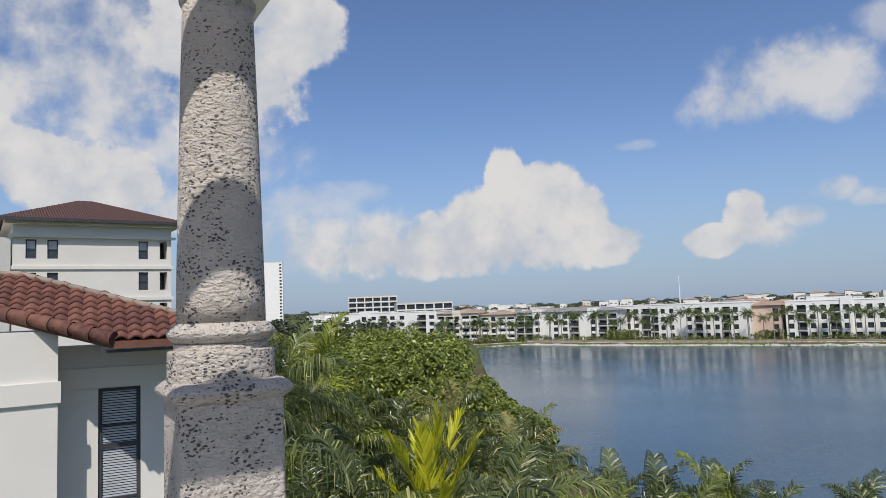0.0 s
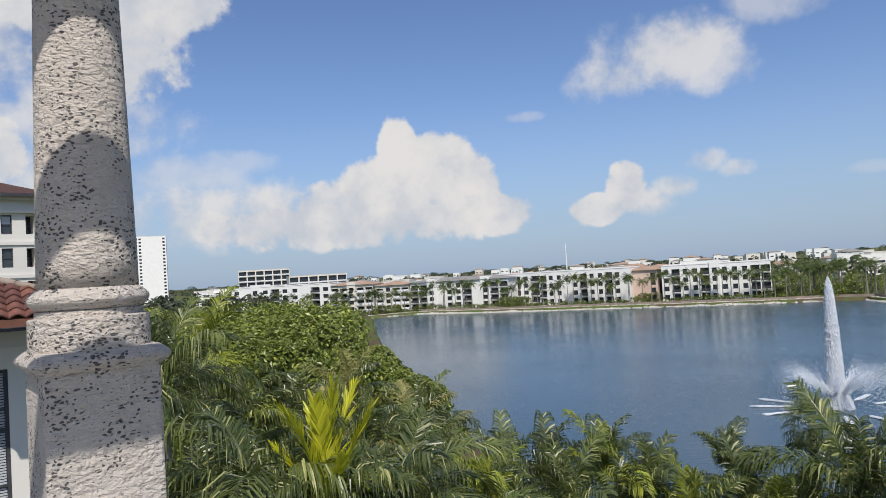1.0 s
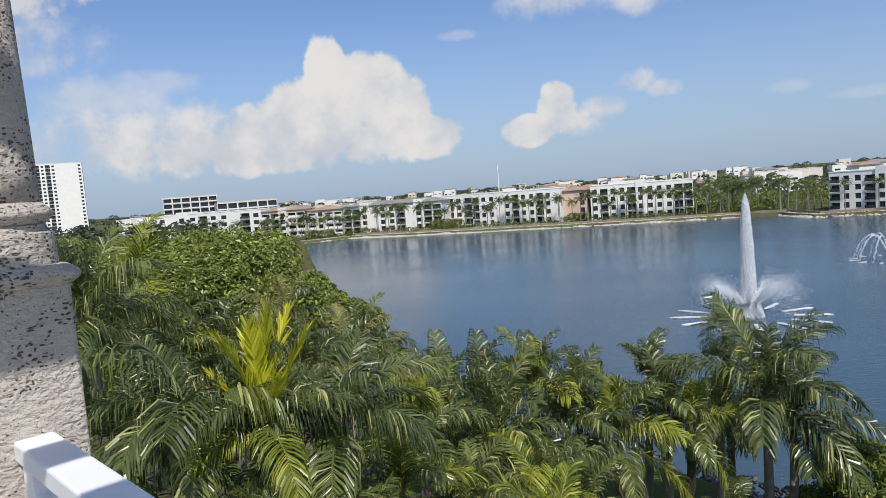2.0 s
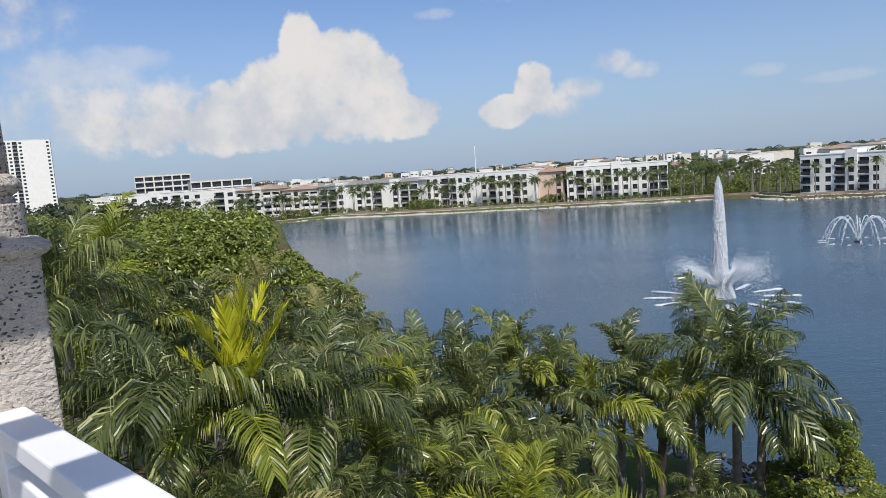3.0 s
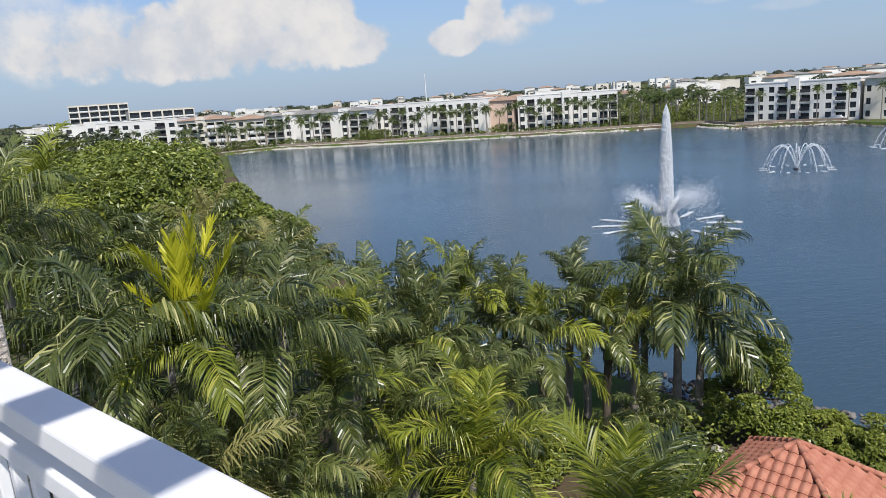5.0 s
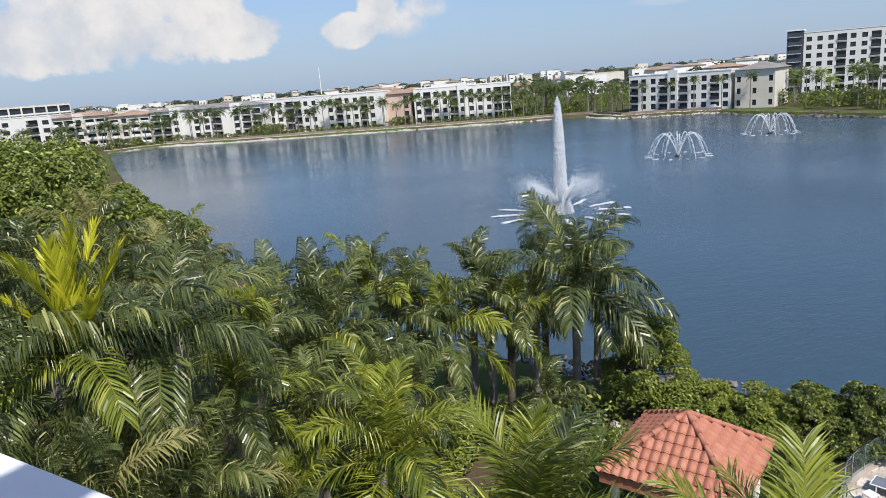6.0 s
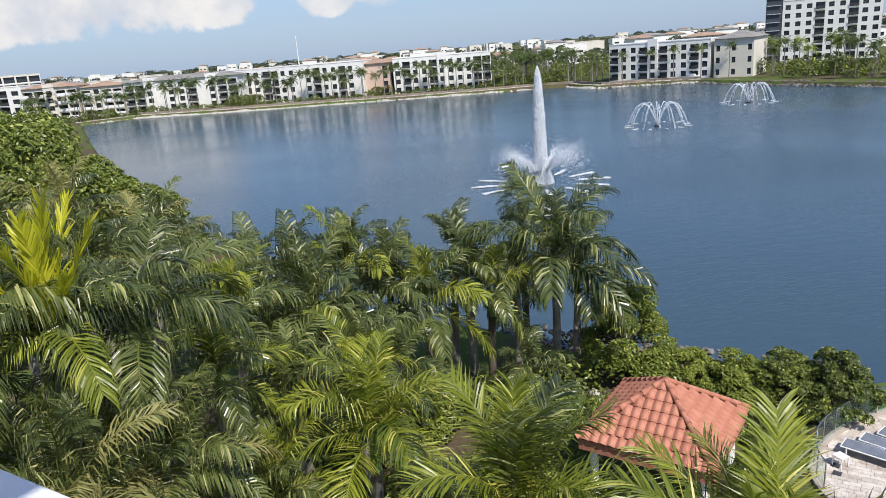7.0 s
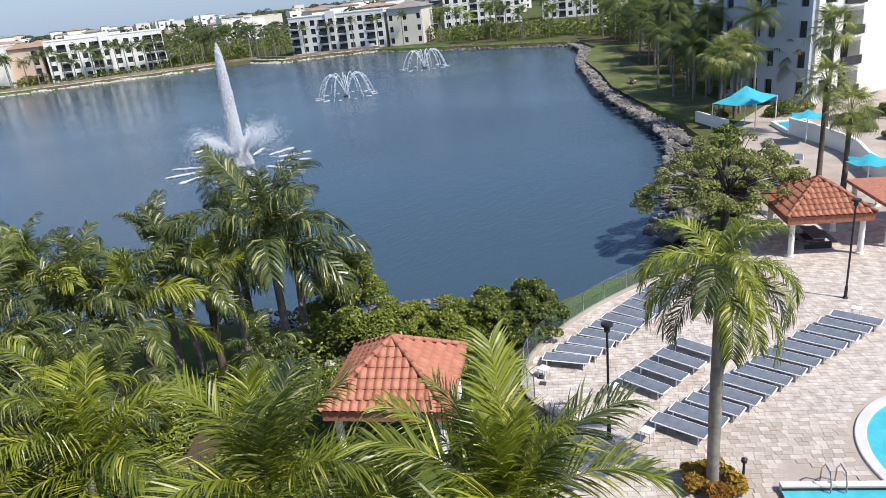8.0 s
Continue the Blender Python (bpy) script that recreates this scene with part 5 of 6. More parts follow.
for a, b in zip(wl_, wl_[1:]):
    a, b = Vector((*a, 0)), Vector((*b, 0))
    d_ = (b - a).normalized()
    k_ = Vector((-d_.y, d_.x, 0)) * 0.4
    vs = [bm.verts.new(v + Vector((0, 0, z))) for z in (GZ - 0.1, GZ + 0.75) for v in (a, b, b + k_, a + k_)]
    for f_ in ((3, 2, 1, 0), (4, 5, 6, 7), (0, 1, 5, 4), (1, 2, 6, 5), (2, 3, 7, 6), (3, 0, 4, 7)):
        bm.faces.new([vs[i] for i in f_])
bmesh.ops.recalc_face_normals(bm, faces=bm.faces[:])
tagged(part("sea_wall", bm, "salmon_stone", None), "low brownish sea wall along the far bank", "wall", kind="structure")


def joined_crown(seed, n, mat, droop=0.0):
    """A whole far crown in one mesh: arched leaves with coarse leaflets."""
    q_ = random.Random(seed)
    verts, faces = [], []
    for i in range(n):
        az_ = i * 2.39996 + q_.uniform(-0.3, 0.3)
        rise = radians(72 - 95 * (i / n) ** 0.8 - droop + q_.uniform(-8, 8))
        ln = q_.uniform(0.85, 1.1)
        p_ = Vector((0, 0, 0))
        ca, sa = math.cos(az_), math.sin(az_)
        prev = None
        for k in range(9):
            s = k / 8
            th = rise - radians(85) * s ** 1.3
            side = Vector((-sa, ca, 0))
            w = 0.20 * (0.25 + math.sin(math.pi * min(1, 0.1 + s * 0.9)))
            dn = Vector((0, 0, -0.55 * w))
            cur = (p_.copy(), p_ + side * w * q_.uniform(0.8, 1.15) + dn, p_ - side * w * q_.uniform(0.8, 1.15) + dn)
            if prev is not None:
                f = Vector((ca * math.cos(th), sa * math.cos(th), math.sin(th))) * 0.05
                for t_ in (0.0, 0.5):
                    m0 = prev[0].lerp(cur[0], t_)
                    for sd in (1, 2):
                        tip = prev[sd].lerp(cur[sd], t_ + 0.25) + f
                        b_ = len(verts)
                        verts += [m0, m0 + f * 0.85, tip]
                        faces.append((b_, b_ + 1, b_ + 2))
            prev = cur
            p_ = p_ + Vector((ca * math.cos(th), sa * math.cos(th), math.sin(th))) * ln / 8
    return mesh_of("crown", verts, faces, mat)


CROWN = [joined_crown(900 + k, 18, "frond_far") for k in range(4)]
CROWN_L = [joined_crown(950 + k, 18, "leaf_light") for k in range(2)]
TRUNK = []
for k in range(2):
    bm = bmesh.new()
    tube(bm, [(0, 0, -0.02), (0.01 * k, 0, 0.4), (0.02 * k, 0, 0.8), (0.03 * k, 0, 1.0)], [0.03, 0.026, 0.022, 0.016], 8)
    me_ = bpy.data.meshes.new("trunk")
    bm.to_mesh(me_)
    bm.free()
    me_.materials.append(M["bark"])
    TRUNK.append(me_)


def far_palm(x, y, h, L, seed, label="slender far palm on the lake bank", group="palms on the far bank", light=False, z=GZ):
    q_ = random.Random(seed)
    e_ = thing("palm_tree", pose(x, y, z, 0, 0, q_.uniform(0, 360)), label, "palm tree", group)
    part_of("trunk", TRUNK[q_.randrange(2)], e_, Matrix.Diagonal((5.5, 5.5, h, 1)))
    part_of("crown", q_.choice(CROWN_L if light else CROWN), e_, Matrix.Translation((0.1, 0, h - 0.05)) @ Matrix.Scale(L, 4))
    return e_


q = random.Random(77)
line = inland(FAR[:9], 6.5)
Lg = line_length(line)
for i in range(64):
    p_, d_ = along(line, Lg * (i + q.uniform(0.1, 0.9)) / 64)
    p_ = p_ + Vector((-d_.y, d_.x, 0)) * q.uniform(-1.5, 2.0)
    far_palm(p_.x, p_.y, q.uniform(6.5, 11.0), q.uniform(2.8, 3.8), 1000 + i)
for i in range(14):
    p_ = Vector((-70, 338, 0)).lerp(Vector((2, 290, 0)), (i + q.random()) / 14)
    far_palm(p_.x, p_.y, q.uniform(7, 10), 3.0, 1100 + i)
for i in range(26):
    p_ = Vector((148, 208, 0)).lerp(Vector((165, 184, 0)), i / 25) + Vector((q.uniform(-2, 9), q.uniform(-1, 8), 0))
    far_palm(p_.x, p_.y, q.uniform(8, 11), q.uniform(2.6, 3.3), 1200 + i, "tall royal palm in a row beside the white block")
for i in range(24):
    p_ = Vector((150, 222, 0)).lerp(Vector((205, 250, 0)), q.random()) + Vector((q.uniform(-6, 6), q.uniform(-10, 30), 0))
    far_palm(p_.x, p_.y, q.uniform(8, 12), q.uniform(2.8, 3.4), 1300 + i)
for i, (x, y) in enumerate(((167, 171), (171, 163), (174, 156), (177, 148), (181, 141), (163, 181))):
    far_palm(x, y, q.uniform(8, 10), 2.8, 1400 + i)
for i in range(34):
    p_, d_ = along(inland(LAKE[12:17], 9), line_length(inland(LAKE[12:17], 9)) * (i + q.random()) / 34)
    p_ = p_ + Vector((q.uniform(0, 22), q.uniform(-3, 3), 0))
    far_palm(p_.x, p_.y, q.uniform(7, 11), q.uniform(2.8, 3.5), 1500 + i, light=q.random() < 0.25)

# hedges and low trees of the far bank
spots = []
line = inland(FAR[:10], 7.5)
Lg = line_length(line)
for i in range(120):
    p_, d_ = along(line, Lg * i / 120)
    s = q.uniform(0.9, 1.9)
    spots.append((p_.x + q.uniform(-1, 1), p_.y + q.uniform(-1, 1), GZ + s * 0.35, s * 1.3, s, s * q.uniform(0.7, 1.3)))
for (x, y, n, rr) in ((69, 268, 8, 3.0), (109, 236, 6, 2.6), (147, 212, 6, 3.0), (20, 288, 6, 2.4), (156, 200, 8, 3)):
    for k in range(n):
        spots.append((x + q.uniform(-6, 6), y + q.uniform(-4, 4), GZ + rr * 0.5, rr, rr, rr * q.uniform(0.6, 1.0)))
belt("bank_hedge", "clipped dark green hedges in front of the far buildings", spots, 16000, 0.5, 71)
spots = []
for i in range(60):
    p_, d_ = along(inland(LAKE[12:17], 8), line_length(inland(LAKE[12:17], 8)) * q.random())
    s = q.uniform(1.5, 3.6)
    spots.append((p_.x + q.uniform(2, 26), p_.y + q.uniform(-3, 3), GZ + s * 0.6, s * 1.3, s * 1.3, s))
for i in range(36):
    s = q.uniform(2.0, 4.2)
    spots.append((q.uniform(158, 215), q.uniform(196, 262), GZ + s * 0.8, s * 1.3, s * 1.3, s))
belt("bank_shrubs", "mixed shrubs and low trees behind the boulder bank", spots, 18000, 0.55, 72)

# ---- wooded right bank ----
RB = LAKE[15:24]
for i in range(130):
    k = q.random()
    p_, d_ = along(RB, line_length(RB) * (0.02 + 0.93 * k))
    w = q.uniform(6.5, 30) * (1.0 if k < 0.7 else 0.6)
    p_ = p_ + Vector((-d_.y, d_.x, 0)) * w
    if p_.x < 80 and p_.y < 16:
        continue
    palm_h = q.uniform(4.5, 10.5)
    far_palm(p_.x, p_.y, palm_h, q.uniform(2.9, 3.9), 1700 + i, "coconut palm in the grove beside the lake", "palms on the wooded bank")
spots = []
for i in range(85):
    k = q.random()
    p_, d_ = along(RB, line_length(RB) * (0.05 + 0.8 * k))
    p_ = p_ + Vector((-d_.y, d_.x, 0)) * q.uniform(10, 34)
    s = q.uniform(1.4, 2.8)
    spots.append((p_.x, p_.y, GZ + s * 0.7, s * 1.2, s * 1.2, s))
belt("grove_shrubs", "dark undergrowth below the palms on the bank", spots, 22000, 0.35, 73)


# ---- fan palms ----
def fan_mesh(name, mat, seed, droop):
    """A fan leaf of length 1: stalk and a pleated round blade with drooping tips."""
    r_ = random.Random(seed)
    verts, faces = [], []
    a = radians(35)
    hub = Vector((0.56 * math.cos(a), 0, 0.56 * math.sin(a) - droop * 0.1))
    for dy in (-0.012, 0.012):
        verts += [Vector((0, dy, 0)), hub + Vector((0, dy, 0))]
    faces.append((0, 1, 3, 2))
    n = 22
    for i in range(n):
        t = radians(-125 + 250 * i / (n - 1))
        d = Vector((math.cos(t), math.sin(t), 0.18 - 0.25 * abs(math.sin(t)) - 0.2 * droop)).normalized()
        ln = 0.44 * (0.72 + 0.28 * math.cos(t * 0.6)) * r_.uniform(0.9, 1.08)
        side = Vector((-math.sin(t), math.cos(t), r_.uniform(-0.6, 0.6))) * 0.013
        mid = hub + d * ln * 0.45
        far = mid + (d * 0.8 + Vector((0, 0, -0.35 * (0.4 + droop)))) * ln * 0.35
        tip = far + (d * 0.45 + Vector((0, 0, -0.9 * (0.5 + droop)))) * ln * 0.32 * r_.uniform(0.7, 1.3)
        k = len(verts)
        verts += [hub, mid + side, far + side * 0.6, tip, far - side * 0.6, mid - side]
        faces += [(k, k + 1, k + 5), (k + 1, k + 2, k + 4, k + 5), (k + 2, k + 3, k + 4)]
    return mesh_of(name, verts, faces, mat)


FAN = [[fan_mesh("fan_leaf", m_, 40 + k, 0.15 + 0.4 * k) for k in range(3)] for m_ in ("fan_leaf", "fan_leaf_sunlit")]


def fan_palm(x, y, top, L, seed, label, n=26, light=0.3, r0=0.16, stem="bark_dark"):
    r_ = random.Random(seed)
    e_ = thing("fan_palm", pose(x, y, GZ), label, "palm tree", "fan palms")
    h = top - GZ
    bm_ = bmesh.new()
    tube(bm_, [(0, 0, -0.1), (0.03, 0, h * 0.4), (0, 0.03, h)], [r0 * 1.25, r0, r0 * 0.9], 11)
    part("trunk", bm_, stem, e_, smooth=True)
    n = int(n * 1.6)
    for i in range(n):
        k = i / n
        pitch = radians(55 - 120 * k)
        me_ = FAN[1 if r_.random() < light else 0][min(2, int(k * 3))]
        part_of("fan_leaf", me_, e_, Matrix.Translation((0, 0, h - 0.1 * k)) @ Euler((0, -pitch, i * 2.39996 + r_.uniform(-0.2, 0.2))).to_matrix().to_4x4() @ Euler((r_.uniform(-0.4, 0.4), 0, 0)).to_matrix().to_4x4() @ Matrix.Scale(L * r_.uniform(0.85, 1.1), 4))
    return e_


p = at(36.0, 33.0)
fan_palm(p.x, p.y, 8.9, 1.9, 1, "dark fan palm standing above the grove at the water", 20, 0.1)
fan_palm(54.1, 6.1, 7.9, 2.3, 2, "tall fan palm behind the pool pavilion", 17, 0.6)
fan_palm(51.7, 4.3, 6.3, 2.3, 3, "tall fan palm behind the pool pavilion", 17, 0.7)
fan_palm(69.0, 7.6, 9.8, 2.9, 4, "tall fan palm before the white apartment house", 18, 0.1)
fan_palm(75.0, 16.6, 7.8, 2.9, 5, "fan palm beside the turquoise shade sail", 18, 0.5)
fan_palm(72.8, 17.6, 7.4, 2.8, 6, "fan palm beside the turquoise shade sail", 18, 0.5)
fan_palm(76.0, 2.0, 6.8, 2.6, 7, "fan palm before the white apartment house", 17, 0.1)

# ---- second pool area ----


def sail(name, peak, corners, mat, label, pole):
    e_ = thing(name, pose(peak[0], peak[1], GZ), label, "sunshade", "turquoise sunshades")
    bm_ = bmesh.new()
    o_ = Vector((peak[0], peak[1], GZ))
    n = len(corners)
    tp = bm_.verts.new(Vector(peak) - o_)
    rim = []
    for k in range(n):
        a, b = Vector(corners[k]) - o_, Vector(corners[(k + 1) % n]) - o_
        rim.append(bm_.verts.new(a))
        rim.append(bm_.verts.new((a + b) / 2 * 0.86 + Vector((0, 0, 0.12))))
    mids = [bm_.verts.new(v.co * 0.45 + tp.co * 0.55 - Vector((0, 0, 0.22))) for v in rim]
    for k in range(len(rim)):
        j = (k + 1) % len(rim)
        bm_.faces.new((tp, mids[k], mids[j]))
        bm_.faces.new((mids[k], rim[k], rim[j], mids[j]))
    ob_ = part("canopy", bm_, mat, e_, smooth=True)
    for q_ in pole:
        bm_ = bmesh.new()
        tube(bm_, [(q_[0], q_[1], 0), (q_[0], q_[1], q_[2])], 0.05, 8)
        part("pole", bm_, "rail", e_)
    return e_


sail("shade_sail", (72.4, 15.1, 4.8), [(69.9, 17.6, 3.5), (69.0, 13.4, 3.6), (73.4, 12.4, 3.7), (75.5, 16.6, 3.7)], "turquoise", "turquoise tensioned shade sail over the second pool",
     [(0, 0, 3.75), (-2.45, 2.45, 2.5), (-3.35, -1.65, 2.6), (0.95, -2.65, 2.7), (3.05, 1.45, 2.7)])


def umbrella(x, y, h, rad, label):
    c_ = [(x + rad * math.cos(k * math.pi / 3), y + rad * math.sin(k * math.pi / 3), h - 0.45) for k in range(6)]
    return sail("umbrella", (x, y, h), c_, "turquoise", label, [(0, 0, h - GZ - 0.05)])


umbrella(50.6, 2.9, 4.0, 1.5, "turquoise pool umbrella beside a table")
umbrella(65.4, 8.6, 3.9, 1.6, "turquoise pool umbrella by the white wall")


def arc_wall(name, pts, z0, z1, t, mat, label, cat, parent=None):
    bm_ = bmesh.new()
    L_ = [Vector((x, y, 0)) for x, y in pts]
    prev = None
    for i, v in enumerate(L_):
        d_ = (L_[min(i + 1, len(L_) - 1)] - L_[max(i - 1, 0)]).normalized()
        k_ = Vector((-d_.y, d_.x, 0)) * t * 0.5
        ring = [bm_.verts.new(w) for w in (v - k_ + Vector((0, 0, z0)), v + k_ + Vector((0, 0, z0)), v + k_ + Vector((0, 0, z1)), v - k_ + Vector((0, 0, z1)))]
        if prev:
            for j in range(4):
                bm_.faces.new((prev[j], prev[(j + 1) % 4], ring[(j + 1) % 4], ring[j]))
        else:
            bm_.faces.new(ring)
        prev = ring
    bm_.faces.new(prev[::-1])
    bmesh.ops.recalc_face_normals(bm_, faces=bm_.faces[:])
    ob_ = part(name, bm_, mat, parent)
    return tagged(ob_, label, cat) if parent is None else ob_


def smooth_line(pts, n=6):
    """A rounder line through points."""
    out = []
    for i in range(len(pts) - 1):
        p0, p1, p2, p3 = (Vector(pts[max(0, min(len(pts) - 1, i + k))]) for k in (-1, 0, 1, 2))
        for j in range(n):
            t = j / n
            v = 0.5 * ((2 * p1) + (p2 - p0) * t + (2 * p0 - 5 * p1 + 4 * p2 - p3) * t * t + (3 * p1 - p0 - 3 * p2 + p3) * t ** 3)
            out.append((v.x, v.y))
    out.append(tuple(pts[-1]))
    return out


arc_wall("garden_wall", smooth_line([(68.6, 10.4), (65.0, 7.2), (61.0, 4.6), (57.0, 3.3), (53.0, 1.6), (50.5, -1.5)]), GZ - 0.05, 2.5, 0.25, "white", "curved white garden wall round the second pool", "wall")
arc_wall("garden_wall", [(73.4, 20.0), (69.2, 15.9)], GZ - 0.05, 2.1, 0.25, "white", "low white wall at the end of the bank", "wall")
e = thing("plunge_pool", pose(71.2, 10.3, GZ, 0, 0, -62), "small rectangular pool with turquoise water and white rim", "pool")
for a, b in (((-1.6, -2.1), (1.6, -1.8)), ((-1.6, 1.8), (1.6, 2.1)), ((-1.6, -1.8), (-1.3, 1.8)), ((1.3, -1.8), (1.6, 1.8))):
    part("rim", boxed((*a, 0), (*b, 0.4), 0.02), "white", e)
part("water_surface", boxed((-1.3, -1.8, 0.05), (1.3, 1.8, 0.32)), "pool", e)


def canopy_roof():
    """The plain salmon roof beside the pavilion, on round columns."""
    e_ = thing("shelter", pose(44.6, 0.4, GZ, 0, 0, 28), "flat salmon-tiled shelter roof on white columns", "shelter")
    part("roof", boxed((-2.6, -2.4, 2.35), (2.6, 2.4, 2.55), 0.03), "tile_orange", e_)
    for sx, sy in ((-2.2, -2), (2.2, -2), (2.2, 2), (-2.2, 2)):
        bm_ = bmesh.new()
        tube(bm_, [(sx, sy, 0), (sx, sy, 2.36)], 0.15, 14)
        part("post", bm_, "white", e_)


canopy_roof()
e = thing("picnic_table", pose(40.9, 4.6, GZ + 0.04, 0, 0, 28), "dark grey picnic table with benches under the pavilion", "table")
part("tabletop", boxed((-1.0, -0.4, 0.7), (1.0, 0.4, 0.76), 0.01), "sling", e)
for s in (-0.75, 0.75):
    part("bench", boxed((-1.0, s - 0.15, 0.42), (1.0, s + 0.15, 0.47), 0.01), "sling", e)
for s in (-0.7, 0.7):
    part("leg", boxed((s - 0.05, -0.7, 0), (s + 0.05, 0.7, 0.41), 0.01), "black", e)
    part("leg", boxed((s - 0.05, -0.3, 0.47), (s + 0.05, 0.3, 0.7), 0.01), "black", e)
e = thing("pool_table", pose(48.9, 2.2, GZ + 0.04), "white round pool table under the umbrella", "table")
bm = bmesh.new()
lathe(bm, [(0.3, 0), (0.3, 0.04), (0.06, 0.06), (0.06, 0.68), (0.55, 0.7), (0.55, 0.74)], 18)
part("tabletop", bm, "rail", e)
for i, (x, y, a) in enumerate(((58, 8, 10), (60, 9.5, 30), (55.5, 9.5, 60), (63, 11, 15), (57, 11.5, 80), (47.0, 5.8, 20), (47.8, 7.2, 20), (52.0, 9.6, 50))):
    copy_thing(first, pose(x, y, GZ + 0.06, 0, 0, a))

# ---- curb, glass fence and pool ----
curb = smooth_line([(19.6, 9.3), (20.0, 10.6), (20.7, 11.9), (22.4, 12.9), (25.0, 13.15), (28.8, 12.55), (32.9, 11.15), (36.5, 9.2)], 5)
arc_wall("curb", curb, GZ - 0.25, GZ + 0.14, 0.26, "deck", "curved pale concrete curb round the pool terrace", "curb")
e = thing("glass_fence", pose(0, 0, 0), "frameless glass fence on the curb", "fence")
fence = [p_ for p_ in curb if p_[0] > 20.3]
for a, b in zip(fence[::2], fence[2::2]):
    arc_wall("pane", [Vector(a).lerp(Vector(b), 0.01)[:], Vector(a).lerp(Vector(b), 0.99)[:]], GZ + 0.2, GZ + 1.2, 0.012, "clear", "", "", e)
    bm = bmesh.new()
    tube(bm, [(a[0], a[1], GZ + 0.16), (a[0], a[1], GZ + 1.22)], 0.025, 6)
    part("post", bm, "chrome", e)
arc_wall("top_rail", fence, GZ + 1.2, GZ + 1.23, 0.03, "chrome", "", "", e)
PC, PR = Vector((23.75, -3.15, 0)), 3.7
e = thing("swimming_pool", pose(PC.x, PC.y, GZ), "round swimming pool with turquoise water and pale coping", "pool")
bm = bmesh.new()
lathe(bm, [(PR, 0.03), (PR, 0.048)], 64)
part("water_surface", bm, "pool", e)
bm = bmesh.new()
n = 64
rings = [[bm.verts.new((r_ * math.cos(k * 2 * math.pi / n), r_ * math.sin(k * 2 * math.pi / n), z)) for k in range(n)] for r_, z in ((PR - 0.01, 0.02), (PR - 0.01, 0.1), (PR + 0.02, 0.12), (PR + 0.33, 0.12), (PR + 0.35, 0.1), (PR + 0.35, 0.02))]
for a, b in zip(rings, rings[1:]):
    for k in range(n):
        bm.faces.new((a[k], b[k], b[(k + 1) % n], a[(k + 1) % n]))
part("coping", bm, "coping", e, smooth=False)
e = thing("spa_basin", pose(0, 0, 0), "low white spa basin edge with a dark tile line", "pool")
bs = [Vector((19.25, 2.45, 0)), Vector((20.75, -0.35, 0))]
arc_wall("edge", [tuple(v.xy) for v in bs], GZ, GZ + 0.32, 0.25, "coping", "", "", e)
arc_wall("tile_line", [tuple((v + Vector((-0.14, -0.07, 0))).xy) for v in bs], GZ + 0.15, GZ + 0.28, 0.02, "black", "", "", e)
bm = bmesh.new()
bm.faces.new([bm.verts.new(v) for v in ((19.1, 2.4, GZ + 0.2), (20.6, -0.4, GZ + 0.2), (17.6, -2.0, GZ + 0.2), (16.1, 0.8, GZ + 0.2))])
part("water_surface", bm, "pool", e)
e = thing("pool_ladder", pose(20.0, 1.1, GZ + 0.04, 0, 0, 28), "polished steel pool ladder handrails", "ladder")
for s in (-0.22, 0.22):
    bm = bmesh.new()
    tube(bm, [(0.45, s, 0), (0.42, s, 0.5), (0.2, s, 0.82), (-0.15, s, 0.8), (-0.3, s, 0.5), (-0.32, s, 0.2)], 0.024, 8)
    part("handrail", bm, "chrome", e, smooth=True)

# planting at the foot of the terrace palm
for i in range(5):
    a = i * 1.257
    tree("croton_bush", npalm.x + 0.55 * math.cos(a), npalm.y + 0.55 * math.sin(a), 0.7, lumps(80 + i, 5, 0.3, 0.3, 0.2, 0.65, 0.22), 420, 0.13, 90 + i, "croton", "yellow and orange croton bush round the palm's foot", "bush", 2, 0.02, GZ + 0.04, "crotons")
e = thing("path_light", pose(npalm.x + 0.75, npalm.y - 0.75, GZ + 0.04), "small black bollard light in the planting", "lamp")
bm = bmesh.new()
lathe(bm, [(0.05, 0), (0.04, 0.05), (0.04, 0.75), (0.09, 0.78), (0.09, 0.9), (0.03, 0.95)], 12)
part("bollard", bm, "black", e)
for x, y in ((22.0, 12.0), (21.6, 11.7)):
    e = thing("drain_cover", pose(x, y, GZ + 0.06, 0, 0, 20), "small dark square drain cover in the paving", "cover")
    part("plate", boxed((-0.14, -0.14, 0), (0.14, 0.14, 0.02), 0.004), "frame", e)

# wooden bench and post in the lawn by the boulder bank
e = thing("park_bench", pose(99, 36, GZ, 0, 0, 35), "pale wooden bench on the lawn by the water", "bench")
part("seat", boxed((-1.2, -0.25, 0.4), (1.2, 0.25, 0.48), 0.01), "deck", e)
part("backrest", boxed((-1.2, 0.2, 0.5), (1.2, 0.26, 0.95), 0.01), "deck", e)
for s in (-1.0, 1.0):
    part("leg", boxed((s - 0.05, -0.2, 0), (s + 0.05, 0.2, 0.4)), "deck", e)
part_lawn = [(74, 20.5), (84, 29.5), (96, 38), (111, 46), (126, 55), (150, 64), (153, 60), (128, 48), (112, 38), (97, 29), (84, 20)]
bm = bmesh.new()
bm.faces.new([bm.verts.new((x, y, GZ + 0.02)) for x, y in part_lawn[::-1]])
bmesh.ops.recalc_face_normals(bm, faces=bm.faces[:])
tagged(part("lawn", bm, "lawn", None), "sunlit mown lawn behind the boulders", "lawn", kind="structure")

